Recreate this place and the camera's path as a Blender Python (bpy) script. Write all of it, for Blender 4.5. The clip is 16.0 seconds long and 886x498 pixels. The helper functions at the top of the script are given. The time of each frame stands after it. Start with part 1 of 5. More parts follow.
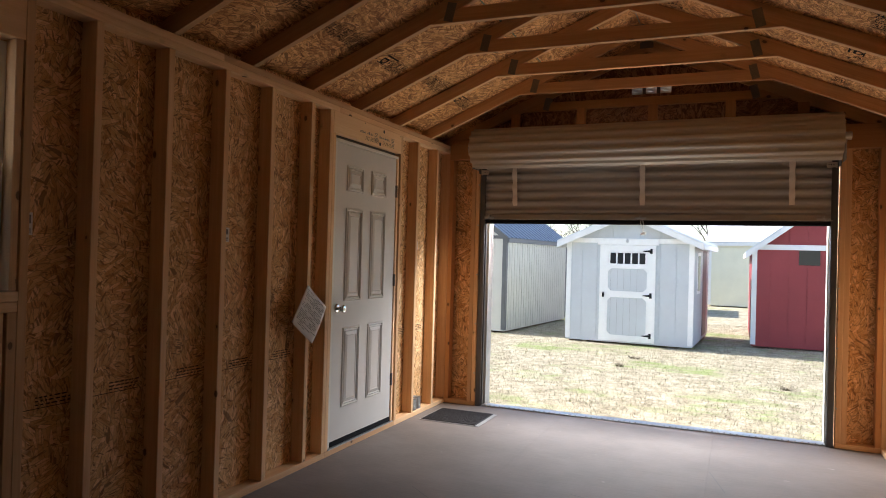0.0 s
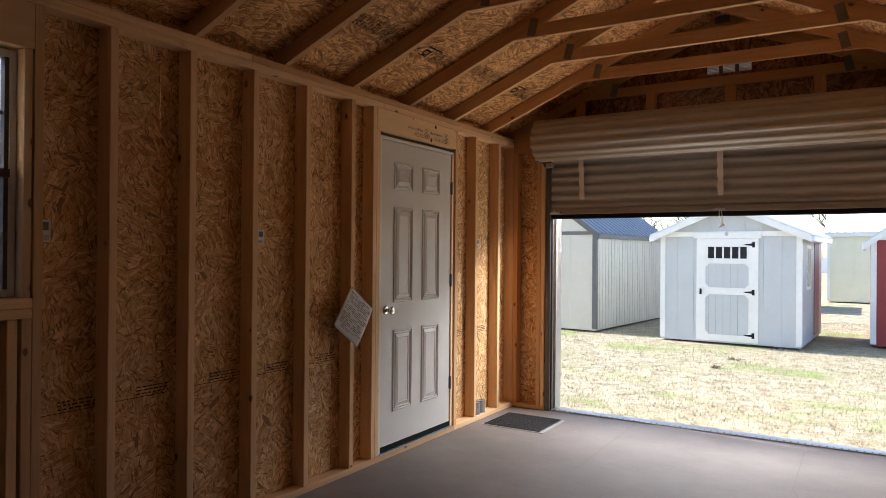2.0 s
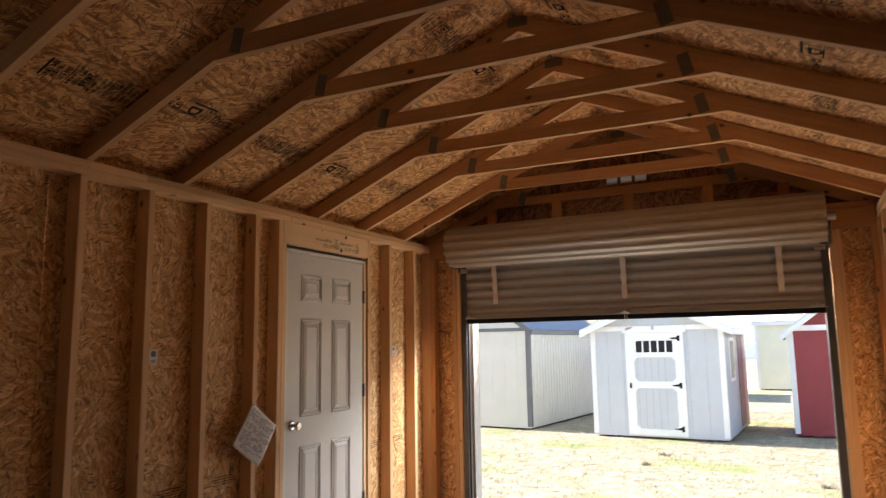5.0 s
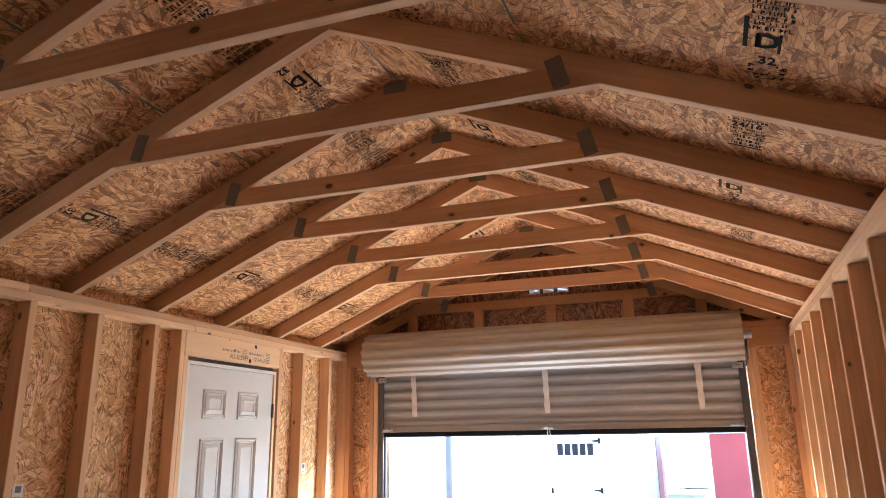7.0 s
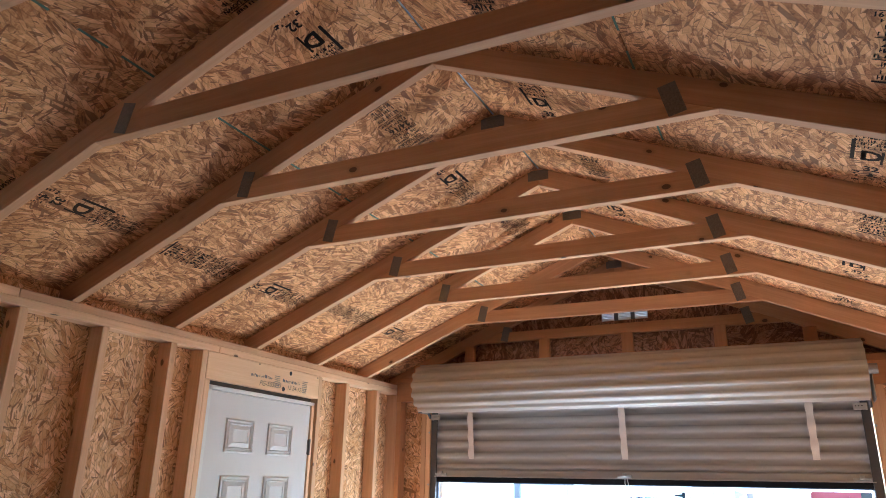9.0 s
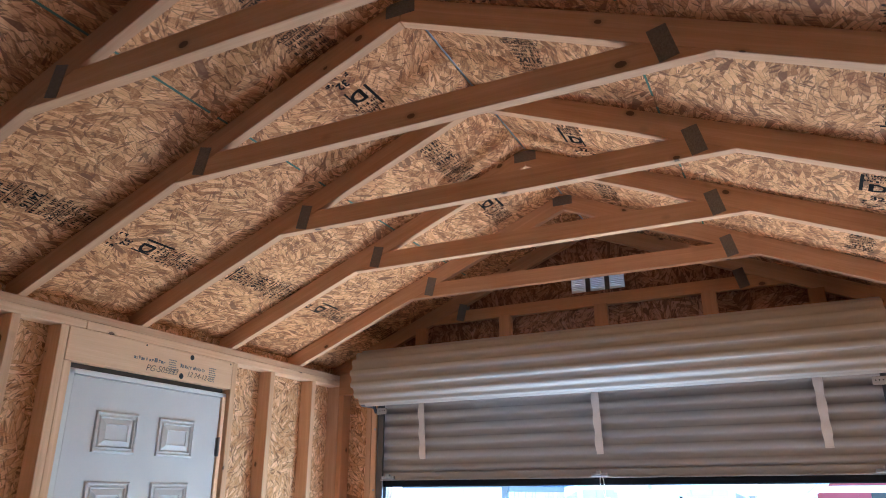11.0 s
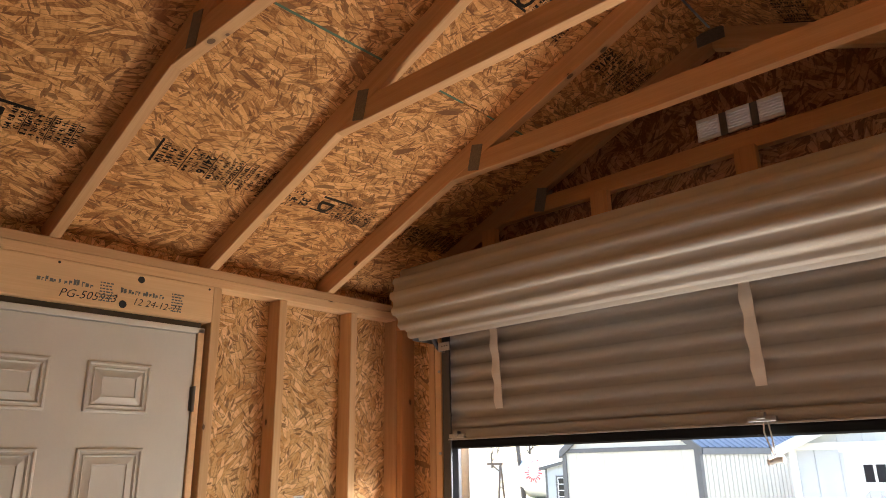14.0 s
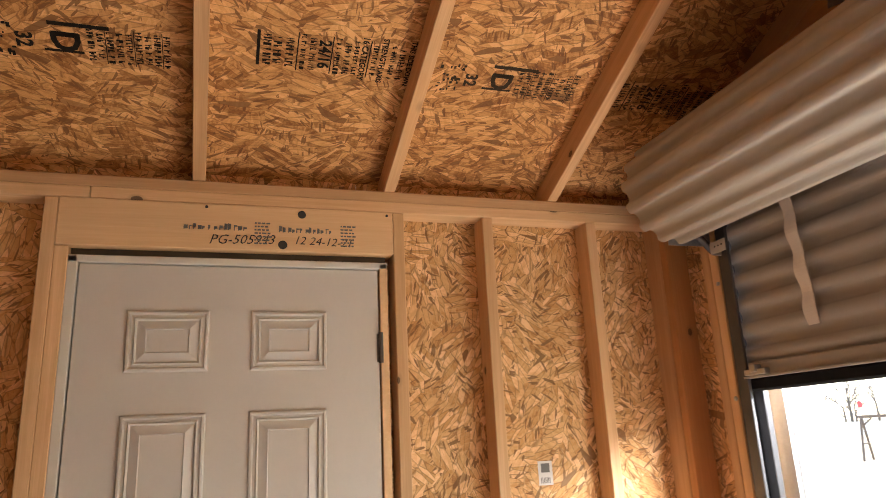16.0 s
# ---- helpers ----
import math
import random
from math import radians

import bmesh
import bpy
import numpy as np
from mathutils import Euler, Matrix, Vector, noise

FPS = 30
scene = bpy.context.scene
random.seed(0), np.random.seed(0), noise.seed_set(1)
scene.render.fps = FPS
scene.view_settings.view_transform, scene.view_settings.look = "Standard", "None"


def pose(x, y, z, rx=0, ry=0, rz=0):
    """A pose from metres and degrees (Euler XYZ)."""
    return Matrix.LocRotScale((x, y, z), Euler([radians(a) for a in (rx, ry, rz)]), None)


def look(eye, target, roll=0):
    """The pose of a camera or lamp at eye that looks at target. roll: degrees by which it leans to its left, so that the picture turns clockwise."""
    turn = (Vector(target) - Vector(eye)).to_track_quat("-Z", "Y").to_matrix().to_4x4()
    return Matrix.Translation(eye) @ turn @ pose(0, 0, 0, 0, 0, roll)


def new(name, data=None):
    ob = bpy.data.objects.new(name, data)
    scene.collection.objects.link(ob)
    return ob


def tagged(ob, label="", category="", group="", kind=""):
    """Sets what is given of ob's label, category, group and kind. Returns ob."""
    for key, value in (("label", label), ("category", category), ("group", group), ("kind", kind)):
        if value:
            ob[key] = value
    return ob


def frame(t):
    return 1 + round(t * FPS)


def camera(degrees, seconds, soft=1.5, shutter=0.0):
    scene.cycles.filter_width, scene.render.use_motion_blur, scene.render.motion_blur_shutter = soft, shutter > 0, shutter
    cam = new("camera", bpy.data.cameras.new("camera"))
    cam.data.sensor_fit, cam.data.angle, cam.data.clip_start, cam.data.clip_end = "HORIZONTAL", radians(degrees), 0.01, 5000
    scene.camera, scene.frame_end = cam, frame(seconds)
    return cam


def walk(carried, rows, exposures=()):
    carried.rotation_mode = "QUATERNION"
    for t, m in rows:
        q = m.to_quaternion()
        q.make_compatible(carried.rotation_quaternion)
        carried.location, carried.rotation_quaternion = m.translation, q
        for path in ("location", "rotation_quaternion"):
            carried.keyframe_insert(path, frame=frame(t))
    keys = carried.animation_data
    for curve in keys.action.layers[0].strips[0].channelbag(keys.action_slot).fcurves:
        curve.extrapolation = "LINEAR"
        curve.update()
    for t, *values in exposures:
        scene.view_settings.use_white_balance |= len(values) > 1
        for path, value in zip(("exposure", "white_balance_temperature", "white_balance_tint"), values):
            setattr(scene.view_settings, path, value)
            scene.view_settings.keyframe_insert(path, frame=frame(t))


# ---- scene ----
cam = camera(65.2, 16.0, soft=0.9, shutter=0.15)
PATH = [
    (0, (2.49, -5.966, 1.367), (1.706, -4.126, 1.385), 1.6),
    (0.5, (2.57, -5.949, 1.38), (1.687, -4.154, 1.365), 0.4),
    (1, (2.609, -5.809, 1.374), (1.742, -4.007, 1.325), 0.1),
    (1.5, (2.616, -5.684, 1.396), (1.72, -3.896, 1.392), 0.9),
    (2, (2.712, -5.621, 1.376), (1.665, -3.917, 1.384), 0.5),
    (2.5, (2.87, -5.553, 1.376), (1.772, -3.882, 1.369), 1.3),
    (3, (2.91, -5.517, 1.379), (1.754, -3.886, 1.334), 1.1),
    (3.5, (2.91, -5.52, 1.401), (1.709, -3.921, 1.36), 1.1),
    (4, (2.896, -5.532, 1.386), (1.639, -3.977, 1.342), 1.0),
    (4.5, (2.905, -5.531, 1.406), (1.758, -3.893, 1.419), -0.7),
    (5, (2.957, -5.54, 1.483), (2.058, -3.775, 1.759), -0.9),
    (5.2, (2.974, -5.535, 1.501), (2.18, -3.732, 1.848), -1.1),
    (7.3, (2.909, -5.315, 1.688), (2.235, -3.513, 2.233), -0.7),
    (7.5, (2.907, -5.25, 1.693), (2.201, -3.466, 2.257), -0.6),
    (8, (2.904, -5.085, 1.687), (2.157, -3.325, 2.275), -0.4),
    (8.2, (2.879, -5.035, 1.679), (2.1, -3.293, 2.278), 0.1),
    (10.5, (2.751, -4.155, 1.626), (1.869, -2.494, 2.305), 1.6),
    (11, (2.746, -3.927, 1.616), (1.904, -2.242, 2.287), -0.1),
    (11.5, (2.791, -3.648, 1.601), (1.985, -1.941, 2.26), -0.7),
    (12, (2.774, -3.351, 1.57), (1.966, -1.621, 2.167), -1.6),
    (12.5, (2.717, -3.101, 1.605), (1.9, -1.37, 2.185), -3.4),
    (13, (2.673, -2.87, 1.602), (1.631, -1.272, 2.201), -2.6),
    (13.5, (2.619, -2.678, 1.602), (1.44, -1.176, 2.197), -1.9),
    (14, (2.559, -2.409, 1.598), (1.262, -1.008, 2.194), -1.1),
    (14.5, (2.549, -2.17, 1.566), (1.07, -0.976, 2.186), -2.3),
    (15, (2.523, -1.916, 1.552), (0.809, -1.055, 2.121), 0.4),
    (15.5, (2.343, -1.758, 1.567), (0.578, -0.963, 2.071), 0.1),
    (16, (2.156, -1.547, 1.574), (0.318, -0.959, 2.1), -2.8),
]
EXPOSURES = [(0.0, 1.27, 6200, 11), (3.0, 1.32, 6200, 11), (4.4, 1.42, 6200, 11), (5.2, 1.7, 6600, 13), (7.3, 3.3, 4900, 9), (8.2, 3.2, 4850, 8), (10.3, 3.0, 4050, 2), (11.5, 2.65, 4400, 5), (12.5, 2.08, 5500, 8), (14.0, 2.15, 6400, 12), (16.0, 2.35, 6450, 13)]
walk(cam, [(t, look(eye, target, roll)) for t, eye, target, roll in PATH], EXPOSURES)

# ---- world, sun, exposure ----
world = bpy.data.worlds.new("sky")
scene.world = world
world.use_nodes = True
_wn = world.node_tree.nodes
sky = _wn.new("ShaderNodeTexSky")
sky.sky_type = "NISHITA"
sky.sun_disc = False
SUN_ELEV, SUN_AZ = 42.0, -85.0      # azimuth from +y, clockwise positive towards +x
sky.sun_elevation = radians(SUN_ELEV)
sky.sun_rotation = radians(SUN_AZ)
world.node_tree.links.new(sky.outputs[0], _wn["Background"].inputs[0])
_wn["Background"].inputs[1].default_value = 0.15

sun = new("sun", bpy.data.lights.new("sun", "SUN"))
sun.data.energy, sun.data.angle, sun.data.color = 4.6, radians(0.6), (1.0, 0.95, 0.87)
_sd = Vector((math.sin(radians(SUN_AZ)) * math.cos(radians(SUN_ELEV)), math.cos(radians(SUN_AZ)) * math.cos(radians(SUN_ELEV)), math.sin(radians(SUN_ELEV))))
sun.matrix_world = look(tuple(_sd * 60), (0, 0, 0))

# added fill lamp hidden behind the curtain, boosting sky light under the opening's head
sky_fill_lamp = new("sky_fill_lamp", bpy.data.lights.new("sky_fill_lamp", "AREA"))
sky_fill_lamp.data.shape, sky_fill_lamp.data.size, sky_fill_lamp.data.size_y = "RECTANGLE", 2.1, 0.34
sky_fill_lamp.data.energy, sky_fill_lamp.data.color = 150.0, (1.0, 0.98, 0.95)
sky_fill_lamp.matrix_world = look((1.745, 0.19, 1.90), (1.745, -4.0, 1.95))
# added fill lamp hidden below the sill, boosting sunlit-ground bounce up into the opening
ground_fill_lamp = new("ground_fill_lamp", bpy.data.lights.new("ground_fill_lamp", "AREA"))
ground_fill_lamp.data.shape, ground_fill_lamp.data.size, ground_fill_lamp.data.size_y = "RECTANGLE", 2.1, 0.30
ground_fill_lamp.data.energy, ground_fill_lamp.data.color = 7.0, (1.0, 0.96, 0.88)
ground_fill_lamp.matrix_world = look((1.745, 0.35, -0.14), (1.745, -0.55, 2.71))


# ---- materials ----
class Tree:
    """A short way to write node materials."""

    def __init__(self, name):
        self.m = bpy.data.materials.new(name)
        self.m.use_nodes = True
        self.t = self.m.node_tree
        self.b = self.t.nodes["Principled BSDF"]

    def n(self, kind, **props):
        node = self.t.nodes.new("ShaderNode" + kind)
        for k, v in props.items():
            if k == "operation":
                node.operation = v
            elif k == "data_type":
                node.data_type = v
            elif k == "blend_type":
                node.blend_type = v
            elif k == "feature":
                node.feature = v
            elif k == "rotation_type":
                node.rotation_type = v
        return node

    def put(self, sock, v):
        if hasattr(v, "links"):
            self.t.links.new(v, sock)
        else:
            sock.default_value = v

    def math(self, op, a, b=0.0, c=0.0):
        n = self.n("Math", operation=op)
        for s, v in zip(n.inputs, (a, b, c)):
            self.put(s, v)
        return n.outputs[0]

    def scaled(self, vec, s):
        n = self.n("Mapping")
        self.put(n.inputs[0], vec)
        n.inputs[3].default_value = s
        return n.outputs[0]

    def moved(self, vec, add):
        n = self.n("VectorMath", operation="ADD")
        self.put(n.inputs[0], vec)
        self.put(n.inputs[1], add)
        return n.outputs[0]

    def noise(self, vec, scale, detail=4.0, rough=0.6, dist=0.0):
        n = self.n("TexNoise")
        self.put(n.inputs["Vector"], vec)
        n.inputs["Scale"].default_value = scale
        n.inputs["Detail"].default_value = detail
        n.inputs["Roughness"].default_value = rough
        n.inputs["Distortion"].default_value = dist
        return n.outputs["Fac"]

    def voronoi(self, vec, scale, feature="F1"):
        n = self.n("TexVoronoi", feature=feature)
        self.put(n.inputs["Vector"], vec)
        n.inputs["Scale"].default_value = scale
        return n

    def ramp(self, fac, stops):
        n = self.n("ValToRGB")
        self.put(n.inputs[0], fac)
        e = n.color_ramp.elements
        while len(e) < len(stops):
            e.new(0.5)
        for el, (p, c) in zip(e, stops):
            el.position = p
            el.color = (*c, 1) if len(c) == 3 else c
        return n.outputs[0]

    def mix(self, fac, a, b, blend="MIX"):
        n = self.n("Mix", data_type="RGBA", blend_type=blend)
        self.put(n.inputs[0], fac)
        for s, v in ((n.inputs[6], a), (n.inputs[7], b)):
            self.put(s, (*v, 1) if isinstance(v, tuple) and len(v) == 3 else v)
        return n.outputs[2]

    def done(self, color, rough=0.7, metal=0.0, bump=None, strength=0.3, dist=0.002):
        self.put(self.b.inputs["Base Color"], (*color, 1) if isinstance(color, tuple) and len(color) == 3 else color)
        self.put(self.b.inputs["Roughness"], rough)
        self.b.inputs["Metallic"].default_value = metal
        if bump is not None:
            n = self.n("Bump")
            n.inputs["Strength"].default_value = strength
            n.inputs["Distance"].default_value = dist
            self.put(n.inputs["Height"], bump)
            self.t.links.new(n.outputs[0], self.b.inputs["Normal"])
        return self.m


def osb_material(name, tint, spread, deep=1.0, low=0.0):
    """Strand board: long thin flakes lying at all angles in layers, with dark slivers."""
    T = Tree(name)
    uv = T.n("TexCoord").outputs["UV"]
    rnd = T.n("ObjectInfo").outputs["Random"]
    off = T.math("MULTIPLY", rnd, 37.0)
    comb = T.n("CombineXYZ")
    T.put(comb.inputs[0], off), T.put(comb.inputs[1], off)
    base = T.moved(uv, comb.outputs[0])
    warp = T.n("TexNoise")
    T.put(warp.inputs["Vector"], base)
    warp.inputs["Scale"].default_value = 14.0
    warp.inputs["Detail"].default_value = 2.0
    wv = T.n("VectorMath", operation="SCALE")
    T.put(wv.inputs[0], warp.outputs["Color"])
    wv.inputs["Scale"].default_value = 0.05
    bent = T.moved(base, wv.outputs[0])
    value, dark = None, None
    for i, (cell, sx, sy, turn) in enumerate(((6.5, 11.0, 44.0, spread), (12.0, 30.0, 150.0, 6.3), (8.5, 14.0, 58.0, spread))):
        v = T.voronoi(T.moved(bent, (i * 3.7, i * 1.9, 0.0)), cell)
        ang = T.math("MULTIPLY", T.math("SUBTRACT", v.outputs["Color"], 0.5), turn)
        rot = T.n("VectorRotate", rotation_type="Z_AXIS")
        T.put(rot.inputs["Vector"], base)
        T.put(rot.inputs["Angle"], ang)
        f = T.voronoi(T.scaled(rot.outputs[0], (sx, sy, 1.0)), 1.0)
        sep = T.n("SeparateColor")
        T.put(sep.inputs[0], f.outputs["Color"])
        pick = sep.outputs[0]
        value = pick if value is None else T.math("ADD", T.math("MULTIPLY", value, 0.42), T.math("MULTIPLY", pick, 0.58))
        d = T.math("GREATER_THAN", sep.outputs[1], (0.985 + low * 0.12, 0.90, 0.965 + low * 0.28)[i])
        dark = d if dark is None else T.math("MAXIMUM", dark, d)
    grain = T.noise(T.scaled(rot.outputs[0], (14.0, 420.0, 1.0)), 1.0, 3.0)
    edge = T.voronoi(T.scaled(rot.outputs[0], (14.0, 58.0, 1.0)), 1.0, "DISTANCE_TO_EDGE").outputs["Distance"]
    fine = T.noise(T.scaled(base, (1.0, 1.0, 1.0)), 160.0, 3.0)
    big = T.noise(base, 2.2, 3.0)
    value = T.math("ADD", value, T.math("MULTIPLY", T.math("ADD", T.math("SUBTRACT", fine, 0.5), T.math("SUBTRACT", grain, 0.5)), 0.34))
    value = T.math("ADD", value, T.math("MULTIPLY", T.math("SUBTRACT", big, 0.5), 0.45))
    r, g, b = tint
    col = T.ramp(value, [(0.14 - low, (r * 0.50 * deep, g * 0.37 * deep, b * 0.26 * deep)), (0.34 - low, (r * 0.80 * deep, g * 0.70 * deep, b * 0.58 * deep)), (0.48 - low * 0.5, (r, g, b)), (0.66, (r * 1.18, g * 1.23, b * 1.34)), (0.86, (r * 1.38, g * 1.58, b * 2.0))])
    col = T.mix(T.math("MULTIPLY", dark, 0.80), col, (r * 0.28, g * 0.22, b * 0.18))
    col = T.mix(T.ramp(edge, [(0.015, (0.6, 0.6, 0.6)), (0.07, (0, 0, 0))]), col, (r * 0.35, g * 0.27, b * 0.2))
    return T.done(col, 0.78, bump=value, strength=0.35, dist=0.0015)


def lumber_material(name, light, dark, knots=True):
    """Sawn softwood with its grain along the board, knots and a few nail heads."""
    T = Tree(name)
    oc = T.n("TexCoord").outputs["Object"]
    rnd = T.n("ObjectInfo").outputs["Random"]
    comb = T.n("CombineXYZ")
    T.put(comb.inputs[0], T.math("MULTIPLY", rnd, 53.0)), T.put(comb.inputs[1], T.math("MULTIPLY", rnd, 7.0))
    p = T.moved(oc, comb.outputs[0])
    grain = T.noise(T.scaled(p, (1.6, 42.0, 42.0)), 1.0, 5.0, 0.6, 0.6)
    fine = T.noise(T.scaled(p, (9.0, 300.0, 300.0)), 1.0, 2.0)
    broad = T.noise(p, 2.6, 2.0)
    g = T.math("ADD", T.math("MULTIPLY", grain, 0.72), T.math("MULTIPLY", fine, 0.28))
    col = T.ramp(g, [(0.30, dark), (0.52, tuple((a + b) / 2 for a, b in zip(light, dark))), (0.70, light)])
    col = T.mix(T.math("MULTIPLY", broad, 0.35), col, tuple(c * f for c, f in zip(light, (1.05, 0.82, 0.62))))
    shade = T.ramp(rnd, [(0.0, (0.80, 0.74, 0.68)), (0.5, (1.0, 0.97, 0.92)), (1.0, (1.12, 1.12, 1.10))])
    col = T.mix(1.0, col, shade, "MULTIPLY")
    if knots:
        k = T.voronoi(T.scaled(p, (5.0, 8.0, 8.0)), 1.0)
        ring = T.math("LESS_THAN", k.outputs["Distance"], 0.085)
        halo = T.ramp(k.outputs["Distance"], [(0.05, (1, 1, 1)), (0.16, (0, 0, 0))])
        col = T.mix(T.math("MULTIPLY", halo, 0.55), col, tuple(c * 0.55 for c in dark))
        col = T.mix(T.math("MULTIPLY", ring, 0.75), col, (0.06, 0.03, 0.017))
    return T.done(col, 0.72, bump=g, strength=0.25, dist=0.001)


def plain(name, color, rough=0.6, metal=0.0, vary=0.12, scale=6.0, bump=0.08, fine=90.0):
    T = Tree(name)
    p = T.n("TexCoord").outputs["Object"]
    a, b = T.noise(p, scale, 4.0), T.noise(p, fine, 3.0)
    f = T.math("ADD", T.math("MULTIPLY", a, 0.65), T.math("MULTIPLY", b, 0.35))
    lo, hi = tuple(c * (1 - vary) for c in color), tuple(min(1.0, c * (1 + vary)) for c in color)
    return T.done(T.ramp(f, [(0.3, lo), (0.7, hi)]), rough, metal, bump=b, strength=bump, dist=0.001)


M_OSB = osb_material("strand_board", (0.67, 0.40, 0.175), 6.3, 1.15, 0.10)
M_DECK = osb_material("roof_strand_board", (0.61, 0.300, 0.098), 1.7, 0.88, 0.04)
# reddish gable board, darkened so shade behind the roll is in its colour
M_GABLE_SHADED = osb_material("shaded_gable_strand_board", (0.34, 0.165, 0.08), 6.3, 0.75)
M_STUD = lumber_material("pine_lumber", (0.80, 0.57, 0.35), (0.60, 0.38, 0.195))
M_STUD_ROOF = lumber_material("spruce_truss_lumber", (0.70, 0.455, 0.25), (0.50, 0.285, 0.13))
M_STUD_PALE = lumber_material("pale_header_lumber", (0.84, 0.62, 0.39), (0.70, 0.47, 0.26), knots=False)
# red corner lumber, also used to put shade into header and gable wood
M_STUD_RED = lumber_material("red_and_shaded_lumber", (0.60, 0.34, 0.15), (0.45, 0.23, 0.09))
M_DOOR = plain("grey_white_door_paint", (0.66, 0.63, 0.59), 0.42, vary=0.03, bump=0.03)
M_WEATHERED = plain("weathered_trim_paint", (0.40, 0.40, 0.385), 0.7, vary=0.15, scale=12.0, bump=0.4)
M_JAMB = plain("primed_jamb", (0.72, 0.70, 0.64), 0.5, vary=0.05)
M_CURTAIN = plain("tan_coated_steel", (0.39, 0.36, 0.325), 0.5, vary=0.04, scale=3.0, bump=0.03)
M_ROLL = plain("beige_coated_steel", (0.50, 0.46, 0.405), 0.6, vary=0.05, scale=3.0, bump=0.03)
M_GALV = plain("galvanised_steel", (0.47, 0.48, 0.48), 0.38, 0.85, vary=0.25, scale=40.0)
M_GUSSET = plain("galvanised_truss_plate", (0.22, 0.20, 0.17), 0.55, 0.5, vary=0.3, scale=120.0, bump=0.5, fine=220.0)
M_TRACK = plain("dark_steel_track", (0.10, 0.10, 0.105), 0.4, 0.6)
M_BLACK = plain("black_rubber", (0.010, 0.010, 0.011), 0.85)
M_BLACK.node_tree.nodes["Principled BSDF"].inputs["Specular IOR Level"].default_value = 0.15
M_STRAP = plain("white_webbing", (0.80, 0.74, 0.67), 0.85, vary=0.08, fine=400.0, bump=0.4)
M_CHROME = plain("satin_nickel", (0.70, 0.68, 0.64), 0.18, 1.0, vary=0.04)
M_HINGE = plain("dark_hinge_steel", (0.16, 0.15, 0.14), 0.4, 0.8)
M_PAPER = plain("white_paper", (0.72, 0.70, 0.68), 0.8, vary=0.05)
M_INK = plain("grey_print", (0.17, 0.165, 0.16), 0.8)
M_STAMP = plain("black_stamp_ink", (0.018, 0.014, 0.011), 0.85, vary=0.5, scale=50.0)
M_STAMPG = plain("faded_stamp_ink", (0.05, 0.034, 0.022), 0.85, vary=0.4, scale=50.0)
for _ink in (M_STAMP, M_STAMPG):
    _ink.node_tree.nodes["Principled BSDF"].inputs["Specular IOR Level"].default_value = 0.1
M_MARK = plain("marker_ink", (0.03, 0.028, 0.028), 0.7)
M_VINYL = plain("white_vinyl", (0.74, 0.73, 0.70), 0.4, vary=0.04)
M_BRONZE = plain("dark_window_bar", (0.10, 0.085, 0.075), 0.45)
M_GREEN = plain("green_edge_paint", (0.10, 0.16, 0.10), 0.8)
M_MAT = plain("charcoal_mat_pile", (0.045, 0.043, 0.045), 0.95, vary=0.4, scale=60.0, bump=0.6, fine=300.0)
M_MATEDGE = plain("grey_mat_border", (0.30, 0.29, 0.28), 0.8)
M_WHITE = plain("white_trim_paint", (0.80, 0.80, 0.79), 0.5, vary=0.05)
M_GREYWALL = plain("light_grey_siding", (0.50, 0.53, 0.55), 0.65, vary=0.07, scale=2.0)
M_CREAM = plain("cream_siding", (0.78, 0.74, 0.58), 0.65, vary=0.06, scale=2.0)
M_TANMETAL = plain("tan_metal_siding", (0.58, 0.56, 0.49), 0.5, vary=0.06, scale=2.0)
M_RED = plain("barn_red_siding", (0.25, 0.032, 0.036), 0.6, vary=0.1, scale=2.0)
M_MAROON = plain("maroon_siding", (0.24, 0.10, 0.085), 0.6)
M_DKTRIM = plain("charcoal_trim", (0.12, 0.12, 0.12), 0.5)
M_ROOFBLUE = plain("slate_metal_roof", (0.17, 0.20, 0.245), 0.4, 0.4, vary=0.1)
M_ROOFWHITE = plain("white_metal_roof", (0.72, 0.74, 0.76), 0.4, 0.1, vary=0.06)
M_ROOFRED = plain("rust_metal_roof", (0.30, 0.19, 0.17), 0.4, 0.1, vary=0.1)
M_DARKGLASS = plain("dark_pane", (0.02, 0.022, 0.025), 0.08)
M_SKID = plain("skid_timber", (0.12, 0.09, 0.06), 0.9)
M_BARK = plain("grey_bark", (0.11, 0.095, 0.085), 0.95, vary=0.3)
M_EVERGREEN = plain("cedar_green", (0.05, 0.085, 0.05), 0.9, vary=0.4)
M_SWING = plain("weathered_swing_timber", (0.15, 0.11, 0.085), 0.85, vary=0.2)
M_LOGO = plain("red_painted_badge", (0.60, 0.06, 0.07), 0.6)
M_TWINE = plain("white_cord", (0.7, 0.68, 0.64), 0.8)


